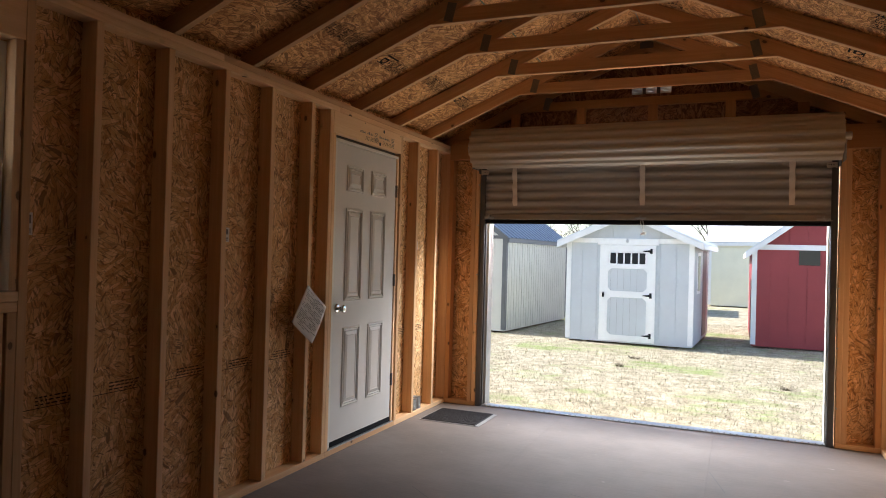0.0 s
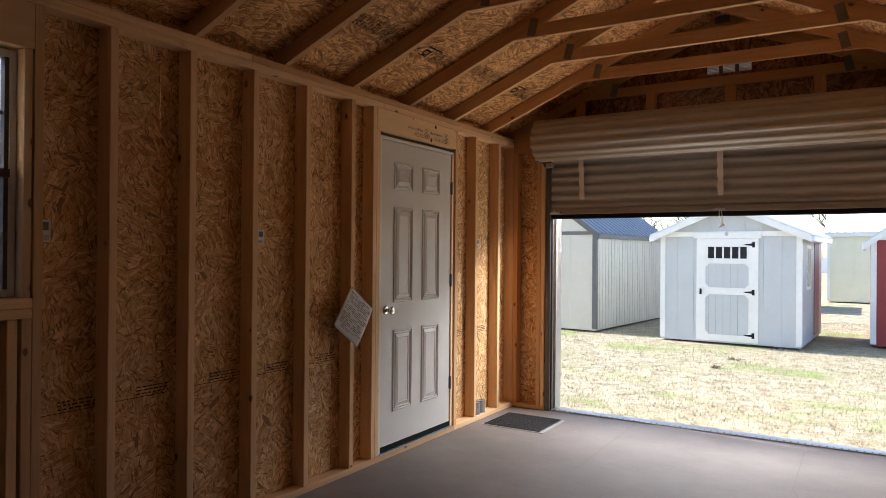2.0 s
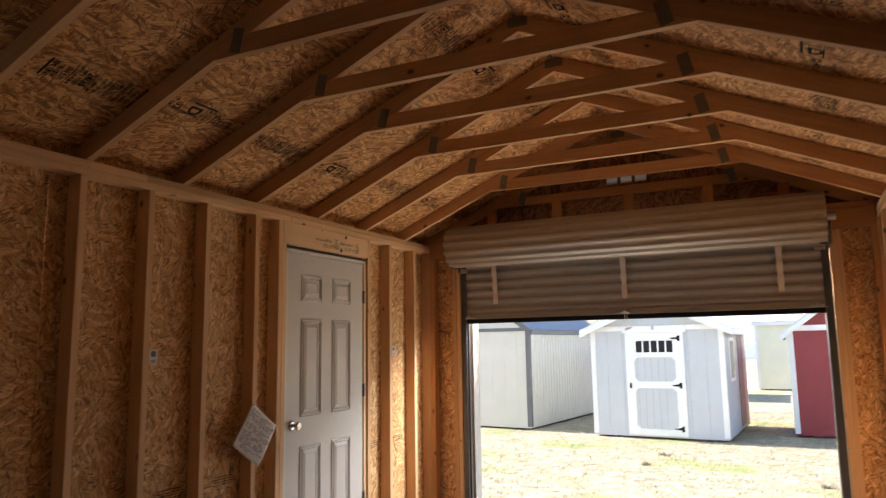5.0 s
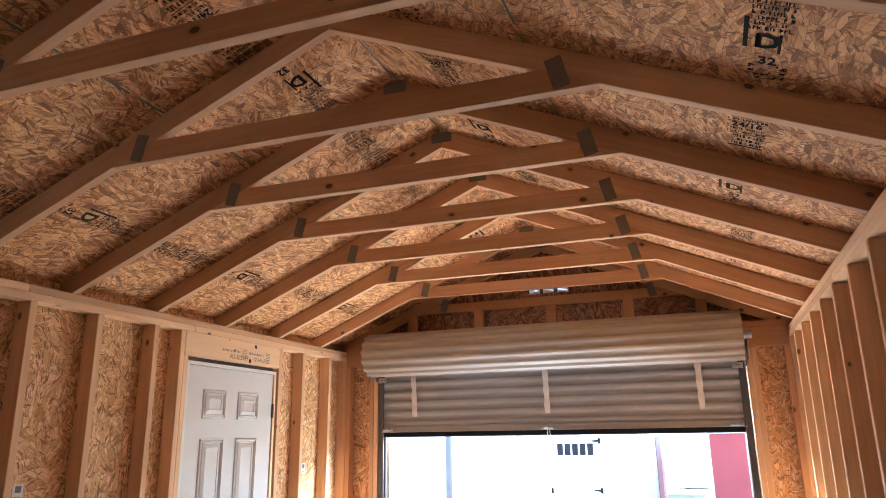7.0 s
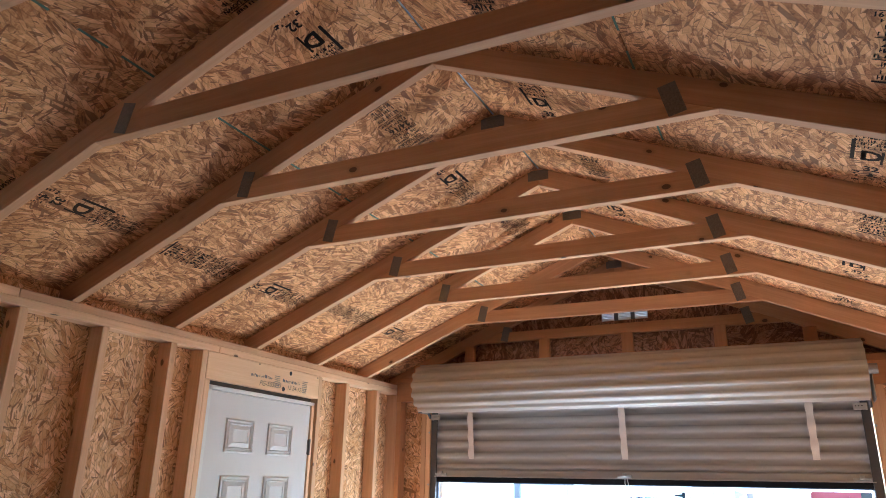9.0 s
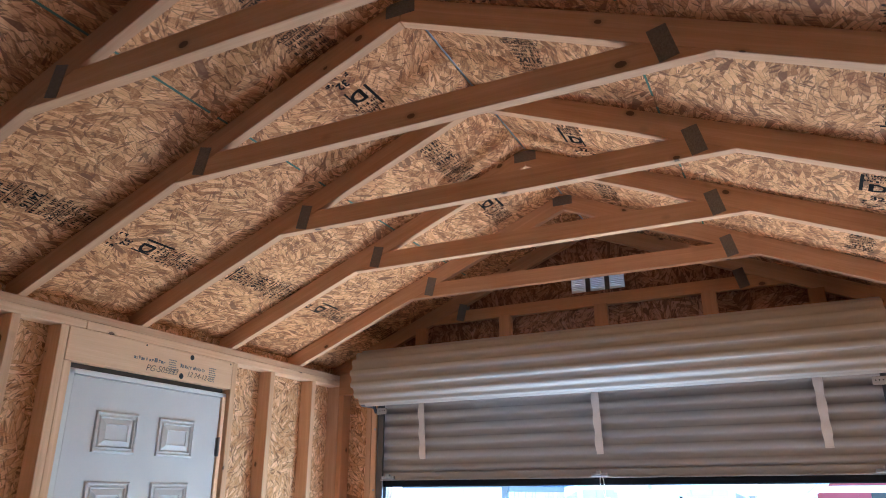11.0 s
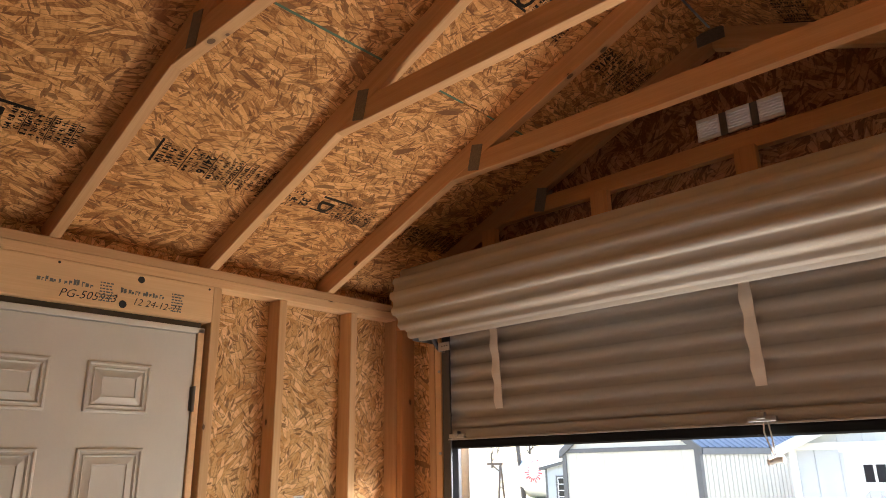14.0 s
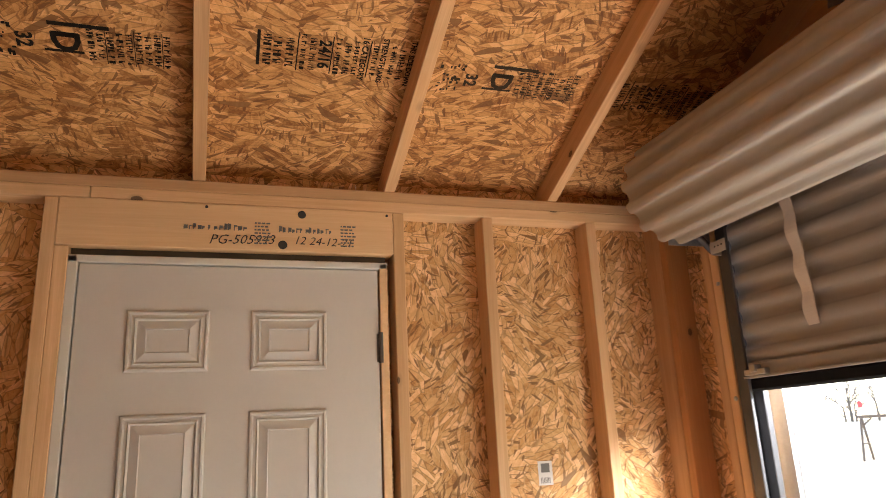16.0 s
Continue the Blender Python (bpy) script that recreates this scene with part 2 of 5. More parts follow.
def floor_material():
    T = Tree("painted_floor_sheathing")
    p = T.n("TexCoord").outputs["Object"]
    a, b, c = T.noise(p, 1.3, 5.0, 0.65), T.noise(p, 22.0, 5.0, 0.7), T.noise(T.scaled(p, (2.0, 30.0, 1.0)), 3.0, 4.0)
    f = T.math("ADD", T.math("ADD", T.math("MULTIPLY", a, 0.5), T.math("MULTIPLY", b, 0.25)), T.math("MULTIPLY", c, 0.25))
    col = T.ramp(f, [(0.33, (0.155, 0.128, 0.112)), (0.5, (0.205, 0.172, 0.152)), (0.68, (0.265, 0.228, 0.203))])
    spot = T.noise(p, 7.0, 2.0)
    col = T.mix(T.ramp(spot, [(0.72, (0, 0, 0)), (0.78, (0.5, 0.5, 0.5))]), col, (0.44, 0.40, 0.36))
    return T.done(col, T.ramp(b, [(0.3, (0.62, 0.62, 0.62)), (0.7, (0.8, 0.8, 0.8))]), bump=b, strength=0.15, dist=0.002)


def ground_material():
    T = Tree("dry_winter_grass")
    p = T.n("TexCoord").outputs["Object"]
    a, b, c = T.noise(T.scaled(p, (0.7, 1.3, 1.0)), 0.8, 5.0, 0.7), T.noise(p, 6.0, 6.0, 0.75), T.noise(p, 60.0, 4.0, 0.7)
    f = T.math("ADD", T.math("MULTIPLY", b, 0.55), T.math("MULTIPLY", c, 0.45))
    col = T.ramp(f, [(0.36, (0.09, 0.068, 0.036)), (0.47, (0.30, 0.255, 0.165)), (0.60, (0.52, 0.47, 0.35))])
    green = T.ramp(T.math("ADD", T.math("MULTIPLY", a, 0.7), T.math("MULTIPLY", b, 0.3)), [(0.52, (0, 0, 0)), (0.60, (0.85, 0.85, 0.85))])
    col = T.mix(green, col, (0.20, 0.26, 0.07))
    return T.done(col, 0.95, bump=f, strength=0.8, dist=0.03)


def glass_material():
    T = Tree("window_glass")
    T.b.inputs["Base Color"].default_value = (0.95, 0.97, 0.97, 1)
    T.b.inputs["Roughness"].default_value = 0.02
    T.b.inputs["Transmission Weight"].default_value = 1.0
    T.b.inputs["IOR"].default_value = 1.45
    return T.m


M_FLOOR, M_GROUND, M_GLASS = floor_material(), ground_material(), glass_material()


# ---- builders ----
def group_of(name, label="", category="", group="", kind="", at=None):
    ob = new(name)
    ob.empty_display_size = 0.1
    if at is not None:
        ob.matrix_basis = at
    return tagged(ob, label, category, group, kind)


def link_mesh(name, mesh, parent=None, m=None, label=""):
    ob = new(name, mesh)
    if parent is not None:
        ob.parent = parent
    if m is not None:
        ob.matrix_basis = m
    return tagged(ob, label)


def mesh_of(name, bm, mat):
    me = bpy.data.meshes.new(name)
    bmesh.ops.recalc_face_normals(bm, faces=bm.faces[:])
    bm.to_mesh(me)
    bm.free()
    for one in mat if isinstance(mat, (list, tuple)) else [mat]:
        me.materials.append(one)
    return me


def part(name, bm, mat, parent=None, label="", m=None):
    return link_mesh(name, mesh_of(name, bm, mat), parent, m, label)


def add_box(bm, x0, x1, y0, y1, z0, z1, bevel=0.0):
    c = ((x0 + x1) / 2, (y0 + y1) / 2, (z0 + z1) / 2)
    made = bmesh.ops.create_cube(bm, size=1.0, matrix=Matrix.LocRotScale(c, None, (abs(x1 - x0), abs(y1 - y0), abs(z1 - z0))))
    if bevel:
        edges = {e for v in made["verts"] for e in v.link_edges}
        bmesh.ops.bevel(bm, geom=list(edges), offset=bevel, segments=1, affect="EDGES")


def box(name, x0, x1, y0, y1, z0, z1, mat, parent=None, label="", bevel=0.0, m=None):
    bm = bmesh.new()
    add_box(bm, x0, x1, y0, y1, z0, z1, bevel)
    return part(name, bm, mat, parent, label, m)


_boards = {}


def board(name, p0, p1, w, h, mat, parent=None, label="", side=(0, 0, 1)):
    """A sawn board from p0 to p1: w along 'side' crossed with its length, h along side; local x is its grain."""
    p0, p1 = Vector(p0), Vector(p1)
    length = (p1 - p0).length
    key = (round(length, 3), w, h, mat.name)
    if key not in _boards:
        bm = bmesh.new()
        add_box(bm, 0, length, -w / 2, w / 2, -h / 2, h / 2, 0.0025)
        _boards[key] = mesh_of("board", bm, mat)
    ax = (p1 - p0).normalized()
    az = Vector(side)
    az = (az - ax * az.dot(ax)).normalized()
    ay = az.cross(ax)
    m = Matrix((ax, ay, az)).transposed().to_4x4()
    m.translation = p0
    return link_mesh(name, _boards[key], parent, m, label)


def add_prism(bm, outline, y0, y1, bevel=0.0):
    """Outline in x, z, pulled from y0 to y1."""
    a = [bm.verts.new((x, y0, z)) for x, z in outline]
    b = [bm.verts.new((x, y1, z)) for x, z in outline]
    faces = [bm.faces.new(a), bm.faces.new(b[::-1])]
    n = len(outline)
    for i in range(n):
        faces.append(bm.faces.new((a[i], b[i], b[(i + 1) % n], a[(i + 1) % n])))
    if bevel:
        bmesh.ops.bevel(bm, geom=list({e for f in faces for e in f.edges}), offset=bevel, segments=1, affect="EDGES")
    return faces


def sheet(name, u0, u1, v0, v1, m, thick, mat, parent):
    """A flat panel in its own u, v plane with board UVs in metres; its face looks along +z."""
    bm = bmesh.new()
    add_box(bm, u0, u1, v0, v1, -thick, 0)
    uv = bm.loops.layers.uv.new("uv")
    for f in bm.faces:
        for l in f.loops:
            l[uv].uv = (l.vert.co.x, l.vert.co.y)
    return part(name, bm, mat, parent, "", m)


def add_tube(bm, pts, r0, r1=None, sides=8):
    r1 = r0 if r1 is None else r1
    rings = []
    for i, p in enumerate(pts):
        p = Vector(p)
        d = (Vector(pts[min(i + 1, len(pts) - 1)]) - Vector(pts[max(i - 1, 0)])).normalized()
        u = d.orthogonal().normalized()
        w = d.cross(u)
        r = r0 + (r1 - r0) * i / (len(pts) - 1)
        rings.append([bm.verts.new(p + r * (math.cos(6.28318 * k / sides) * u + math.sin(6.28318 * k / sides) * w)) for k in range(sides)])
    for a, b in zip(rings, rings[1:]):
        for k in range(sides):
            bm.faces.new((a[k], a[(k + 1) % sides], b[(k + 1) % sides], b[k]))
    bm.faces.new(rings[0][::-1])
    bm.faces.new(rings[-1])


def add_lathe(bm, profile, m, sides=20):
    """Profile of (radius, height) turned about local z, laid at m."""
    rings = [[bm.verts.new(m @ Vector((r * math.cos(6.28318 * k / sides), r * math.sin(6.28318 * k / sides), h))) for k in range(sides)] for r, h in profile]
    for a, b in zip(rings, rings[1:]):
        for k in range(sides):
            bm.faces.new((a[k], a[(k + 1) % sides], b[(k + 1) % sides], b[k]))
    bm.faces.new(rings[0][::-1])
    bm.faces.new(rings[-1])


def lettering(name, text, size, m, mat, parent=None, bold=0.006, slant=0.0):
    cu = bpy.data.curves.new(name, "FONT")
    cu.body, cu.size, cu.align_x, cu.resolution_u, cu.offset = text, size, "CENTER", 2, size * bold
    cu.shear = slant
    tmp = new("draft", cu)
    bpy.context.view_layer.update()
    me = bpy.data.meshes.new_from_object(tmp.evaluated_get(bpy.context.evaluated_depsgraph_get()))
    bpy.data.objects.remove(tmp)
    me.materials.clear()
    me.materials.append(mat)
    return link_mesh(name, me, parent, m)


def add_quad(bm, x0, x1, y0, y1, z=0.0):
    bm.faces.new([bm.verts.new(p) for p in ((x0, y0, z), (x1, y0, z), (x1, y1, z), (x0, y1, z))])


# ---- plan of the shed (metres) ----
W = 3.485            # between the stud faces of the side walls
CX = W / 2
BACK = -7.30
DEPTH = 0.089        # stud depth
T2 = 0.038           # lumber thickness
PLATE0, PLATE1 = 2.312, 2.386
SLOPE = 0.427
YF = -0.006            # stud face of the front wall
TRUSS_Y = [-0.395, -1.000, -1.610, -2.225, -2.812, -3.400, -4.015, -4.645, -5.25, -5.86, -6.47, -7.08]
DOOR_Y0, DOOR_Y1, DOOR_Z0, DOOR_Z1 = -1.975, -1.070, 0.05, 2.125
WIN_Y0, WIN_Y1, WIN_Z0, WIN_Z1 = -5.13, -4.225, 1.19, 2.125
OPEN_X0, OPEN_X1 = 0.36, 3.13
GROUND = -0.25


# ---- floor ----
floor = group_of("floor", "brown painted sheathing floor with dusty scuffs", "floor", kind="structure")
row = 0
x = -0.10
while x < W + 0.1:
    x1 = min(x + 1.22, W + 0.10)
    y = BACK - 0.1 - (1.22 if row % 2 else 0.0)
    while y < 0.12:
        y1 = min(y + 2.44, 0.13)
        if y1 > BACK - 0.1:
            box("floor_panel", x + 0.0004, x1 - 0.0004, max(y, BACK - 0.1) + 0.0004, y1 - 0.0004, -0.02, 0.0, M_FLOOR, floor)
        y = y + 2.44
    x, row = x + 1.22, row + 1
box("floor_joists", -0.1, W + 0.1, BACK - 0.1, 0.125, -0.16, -0.022, M_SKID, floor)
for xs in (0.3, 1.2, 2.3, 3.2):
    box("skid", xs - 0.05, xs + 0.05, BACK - 0.1, 0.10, GROUND - 0.05, -0.16, M_SKID, floor)


# ---- side walls ----
def panel_rects(y0, y1, z0, z1, holes, step=1.22):
    """Cut a wall into sheets step wide and round the holes (ya, yb, za, zb)."""
    cuts = sorted({y0, y1, *(h[0] for h in holes), *(h[1] for h in holes), *(y1 - step * i for i in range(1, int((y1 - y0) / step) + 1))})
    out = []
    for a, b in zip(cuts, cuts[1:]):
        if b - a < 0.01:
            continue
        inside = [h for h in holes if h[0] <= a + 1e-6 and h[1] >= b - 1e-6]
        if inside:
            h = inside[0]
            out += [(a, b, za, zb) for za, zb in ((z0, h[2]), (h[3], z1)) if zb - za > 0.02]
        else:
            out.append((a, b, z0, z1))
    return out


def side_wall(name, label, face, away, studs, holes):
    """face: x of the stud faces; away: +1 where the wall lies towards -x, -1 towards +x."""
    wall = group_of(name, label, "wall", kind="structure")
    xc = face - away * DEPTH / 2
    side = (1, 0, 0)
    board("bottom_plate", (xc, BACK, T2 / 2 + 0.001), (xc, holes[0][0] - 0.02 if holes else YF, T2 / 2 + 0.001), T2, DEPTH, M_STUD, wall, "", side)
    if holes:
        board("bottom_plate", (xc, holes[0][1] + 0.02, T2 / 2 + 0.001), (xc, YF + DEPTH, T2 / 2 + 0.001), T2, DEPTH, M_STUD, wall, "", side)
        board("bottom_plate", (xc, holes[0][0] - 0.02, T2 / 2 + 0.001), (xc, holes[0][1] + 0.02, T2 / 2 + 0.001), T2, DEPTH, M_STUD, wall, "", side)
    for k in range(2):
        z = PLATE0 + (k + 0.5) * (PLATE1 - PLATE0) / 2
        splits = [BACK, -4.35 - 0.8 * k, -1.95 + 2.3 * k, YF + DEPTH] if k == 0 else [BACK, -3.1, YF + DEPTH]
        for a, b in zip(splits, splits[1:]):
            if b > a:
                board("top_plate", (xc, a + 0.001, z), (xc, b - 0.001, z), T2 - 0.0015, DEPTH, M_STUD, wall, "", side)
    for ys, z0, z1 in studs:
        board("stud", (xc, ys, z0 if z0 else T2 + 0.002), (xc, ys, z1 if z1 else PLATE0 - 0.001), T2, DEPTH, M_STUD, wall, "", side)
    xo = face - away * (DEPTH + 0.001)
    for a, b, z0, z1 in panel_rects(BACK - 0.1, YF + DEPTH + 0.002, -0.02, PLATE1 + 0.056, holes):
        if away > 0:
            m = Matrix(((0, 0, 1, xo), (1, 0, 0, 0), (0, 1, 0, 0), (0, 0, 0, 1)))
            sheet("strand_board_panel", a + 0.0015, b - 0.0015, z0, z1, m, 0.013, M_OSB, wall)
        else:
            m = Matrix(((0, 0, -1, xo), (-1, 0, 0, 0), (0, 1, 0, 0), (0, 0, 0, 1)))
            sheet("strand_board_panel", -b + 0.0015, -a - 0.0015, z0, z1, m, 0.013, M_OSB, wall)
    return wall


door_hole = (DOOR_Y0 - 0.03, DOOR_Y1 + 0.03, 0.0, 2.165)
win_hole = (WIN_Y0, WIN_Y1, WIN_Z0, WIN_Z1)
left_studs = [(y, 0, 0) for y in (-7.25, -6.86, -6.46, -6.06, -5.66, -5.25, -3.862, -3.460, -3.067, -2.672, -2.268, -0.690, -0.285, 0.01)]
left_studs += [(-4.172, 0, 0), (-5.19, 0, 0), (-2.050, 0, 0), (-1.010, 0, 0)]
left_studs += [(-4.211, 0, 1.108), (-4.262, 0, 1.108), (-5.15, 0, 1.108), (-4.66, 0, 1.108), (-2.012, 0, 2.163)]
wall_left = side_wall("wall_left", "open stud wall of pine framing and strand board sheathing", 0.0, 1, left_studs, [door_hole, win_hole])
board("door_header", (-DEPTH / 2, -2.030, 2.238), (-DEPTH / 2, -1.030, 2.238), 0.146, DEPTH + 0.004, M_STUD_PALE, wall_left, "pale lumber header with handwritten marks", (1, 0, 0))
board("window_header", (-DEPTH / 2, WIN_Y0 - 0.04, 2.222), (-DEPTH / 2, WIN_Y1 + 0.034, 2.222), 0.176, DEPTH, M_STUD_PALE, wall_left, "", (1, 0, 0))
board("window_sill_plate", (-DEPTH / 2, WIN_Y0 - 0.02, 1.167), (-DEPTH / 2, WIN_Y1 + 0.034, 1.167), T2, DEPTH + 0.006, M_STUD_PALE, wall_left, "", (1, 0, 0))
board("window_sill_plate", (-DEPTH / 2, WIN_Y0 - 0.02, 1.128), (-DEPTH / 2, WIN_Y1 + 0.034, 1.128), T2, DEPTH + 0.002, M_STUD, wall_left, "", (1, 0, 0))
board("window_trimmer", (-DEPTH / 2, WIN_Y1 + 0.012, 1.188), (-DEPTH / 2, WIN_Y1 + 0.012, 2.132), 0.03, DEPTH, M_STUD, wall_left, "", (1, 0, 0))

right_studs = [(-0.30 - 0.4 * i, 0, 0) for i in range(18)] + [(0.01, 0, 0)]
wall_right = side_wall("wall_right", "open stud wall of pine framing and strand board sheathing", W, -1, right_studs, [])

# ---- back wall, behind the walk ----
wall_back = group_of("wall_back", "plain strand board end wall", "wall", kind="structure")
for i in range(3):
    m = Matrix(((-1, 0, 0, 0), (0, 0, 1, BACK - DEPTH), (0, 1, 0, 0), (0, 0, 0, 1)))
    sheet("strand_board_panel", -min(W + 0.1, -0.1 + 1.23 * (i + 1)) + 0.001, 0.1 - 1.23 * i - 0.001, -0.02, 3.3, m, 0.013, M_OSB, wall_back)
for i in range(9):
    xs = 0.02 + i * 0.43
    board("stud", (xs, BACK - DEPTH / 2, T2), (xs, BACK - DEPTH / 2, PLATE0), T2, DEPTH, M_STUD, wall_back, "", (0, 1, 0))
board("top_plate", (0, BACK - DEPTH / 2, 2.33), (W, BACK - DEPTH / 2, 2.33), T2, DEPTH, M_STUD, wall_back, "", (0, 1, 0))

# ---- front wall with the wide opening ----
wall_front = group_of("wall_front", "front stud wall framing the wide roll-up door opening", "wall", kind="structure")
yc = YF + DEPTH / 2
HEAD0 = 2.255
for xs, mat in ((0.020, M_STUD_RED), (0.245, M_STUD), (0.285, M_STUD), (3.207, M_STUD), (3.245, M_STUD), (3.465, M_STUD_RED)):
    board("stud", (xs, yc, T2 + 0.002), (xs, yc, HEAD0 - 0.001), T2, DEPTH, mat, wall_front, "", (0, 1, 0))
for a, b in ((0.0, 0.305), (3.188, W)):
    board("bottom_plate", (a, yc, T2 / 2 + 0.001), (b, yc, T2 / 2 + 0.001), T2, DEPTH, M_STUD, wall_front, "", (0, 1, 0))
# header in the darker red lumber, with the shade above the opening coloured in
board("header_beam", (0.001, yc - 0.004, HEAD0 + 0.072), (W - 0.001, yc - 0.004, HEAD0 + 0.072), 0.142, DEPTH, M_STUD_RED, wall_front, "", (0, 1, 0))
board("header_plate", (0.001, yc, HEAD0 + 0.163), (W - 0.001, yc, HEAD0 + 0.163), T2, DEPTH, M_STUD_RED, wall_front, "", (0, 1, 0))
FRONT = Matrix(((1, 0, 0, 0), (0, 0, -1, YF + DEPTH + 0.001), (0, 1, 0, 0), (0, 0, 0, 1)))
for a, b in ((-0.1, 0.30), (3.19, W + 0.1)):
    sheet("strand_board_panel", a, b, -0.02, HEAD0 + 0.03, FRONT, 0.013, M_OSB, wall_front)
VX0, VX1, VZ0, VZ1 = 1.625, 1.947, 2.784, 2.868
# gable sheathing in strips round the vent
bm = bmesh.new()


def roof_z(xx):
    return 2.386 + 0.0965 + SLOPE * (CX - abs(xx - CX))


def gable_piece(outline):
    add_prism(bm, outline, YF + DEPTH + 0.001, YF + DEPTH + 0.014)


z0 = HEAD0 + 0.03
gable_piece([(-0.1, z0), (VX0, z0), (VX0, roof_z(VX0)), (-0.1, roof_z(-0.1))])
gable_piece([(VX1, z0), (W + 0.1, z0), (W + 0.1, roof_z(W + 0.1)), (VX1, roof_z(VX1))])
gable_piece([(VX0, z0), (VX1, z0), (VX1, VZ0), (VX0, VZ0)])
gable_piece([(VX0, VZ1), (VX1, VZ1), (VX1, roof_z(VX1)), (CX, roof_z(CX)), (VX0, roof_z(VX0))])
uv = bm.loops.layers.uv.new("uv")
for f in bm.faces:
    for l in f.loops:
        l[uv].uv = (l.vert.co.x, l.vert.co.z + 5)
# its dark tint carries the shade above the roll
part("gable_sheathing", bm, M_GABLE_SHADED, wall_front)
# gable studs: the darker lumber colour stands for shade up here
for xs in (0.62, 1.212, 1.811, 2.410, 2.93):
    ztop = 2.674 if 0.8 < xs < 2.7 else 2.386 + SLOPE * min(xs, W - xs)
    board("gable_stud", (xs, YF + 0.022, HEAD0 + 0.184), (xs, YF + 0.022, ztop), 0.078, T2, M_STUD_RED, wall_front, "", (0, 1, 0))
# exterior trim and jamb boards of the opening
for xs, s in ((OPEN_X0, -1), (OPEN_X1, 1)):
    x0, x1 = sorted((xs - 0.004 * s, xs + 0.05 * s))
    box("jamb_board", x0, x1, 0.112, 0.128, -0.02, 2.25, M_WEATHERED, wall_front)
    x0, x1 = sorted((xs, xs + 0.11 * s))
    box("exterior_trim", x0, x1, 0.136, 0.245, -0.10, 2.28, M_WEATHERED, wall_front, "weathered off-white wood-grain trim board")
box("threshold_strip", OPEN_X0, OPEN_X1, 0.02, 0.128, 0.001, 0.012, M_GALV, wall_front, "bright metal threshold strip", bevel=0.003)
bm = bmesh.new()
for i in range(60):
    xs = OPEN_X0 + 0.03 + i * 0.046
    add_box(bm, xs, xs + 0.012, 0.024, 0.034, 0.012, 0.0145)
part("threshold_teeth", bm, M_DKTRIM, wall_front)

# gable vent
vent = group_of("gable_vent", "three white louvred vents set in the gable sheathing", "vent")
for i in range(3):
    a = VX0 + i * 0.1165
    bm = bmesh.new()
    for k in range(7):
        zs = VZ0 + 0.006 + k * 0.0112
        add_prism(bm, [(a + 0.003, zs), (a + 0.085, zs), (a + 0.085, zs + 0.0078), (a + 0.003, zs + 0.0078)], YF + DEPTH - 0.004, YF + DEPTH + 0.010)
    for xs in (a, a + 0.0845):
        add_box(bm, xs, xs + 0.0035, YF + DEPTH - 0.0055, YF + DEPTH + 0.0115, VZ0, VZ1)
    add_box(bm, a, a + 0.088, YF + DEPTH - 0.006, YF + DEPTH + 0.012, VZ0 - 0.004, VZ0 + 0.004)
    add_box(bm, a, a + 0.088, YF + DEPTH - 0.006, YF + DEPTH + 0.012, VZ1 - 0.004, VZ1 + 0.004)
    part("louvre", bm, M_VINYL, vent)
    if i < 2:
        box("mullion", a + 0.0885, a + 0.116, YF + DEPTH - 0.003, YF + DEPTH + 0.012, VZ0 - 0.004, VZ1 + 0.004, M_DKTRIM, vent)

# ---- roof deck: sheets of one ceiling mesh ----
ANG = math.atan(SLOPE)
bm = bmesh.new()
uv = bm.loops.layers.uv.new("uv")
slope_len = (CX + 0.10) / math.cos(ANG)
for s in (0, 1):
    for r, (s0, s1) in enumerate(((0.0, 1.215), (1.219, slope_len - 0.006))):
        y = 0.20 + (1.22 if (r + s) % 2 else 0.0)
        while y > BACK - 0.15:
            ya, yb = max(y - 2.437, BACK - 0.15), min(y, 0.20)
            y -= 2.44
            if yb <= ya:
                continue
            ou, ov = random.random() * 30, random.random() * 30
            corners = []
            for q, h in ((s0, 0), (s1, 0), (s1, 0.013), (s0, 0.013)):
                xx = -0.10 + q * math.cos(ANG) - h * math.sin(ANG)
                zz = 2.4835 - 0.10 * SLOPE + q * math.sin(ANG) + h * math.cos(ANG)
                corners.append((W - xx if s else xx, zz, q))
            va = [bm.verts.new((cx, ya, cz)) for cx, cz, _ in corners]
            vb = [bm.verts.new((cx, yb, cz)) for cx, cz, _ in corners]
            bm.faces.new(va), bm.faces.new(vb)
            for k in range(4):
                bm.faces.new((va[k], va[(k + 1) % 4], vb[(k + 1) % 4], vb[k]))
            for v, q in zip(va + vb, [c[2] for c in corners] * 2):
                for l in v.link_loops:
                    l[uv].uv = (v.co.y + ou, q + ov)
ceiling = part("ceiling", bm, M_DECK)
tagged(ceiling, "strand board roof decking with printed black stamps", "ceiling", kind="structure")
bm = bmesh.new()
add_prism(bm, [(-0.25, 2.40), (CX, 2.4835 + SLOPE * CX + 0.02), (W + 0.25, 2.40), (W + 0.25, 2.43), (CX, 2.4835 + SLOPE * CX + 0.05), (-0.25, 2.43)], BACK - 0.25, 0.30)
tagged(part("roof", bm, M_ROOFWHITE), "thin metal roof covering over the decking", "roof", kind="structure")

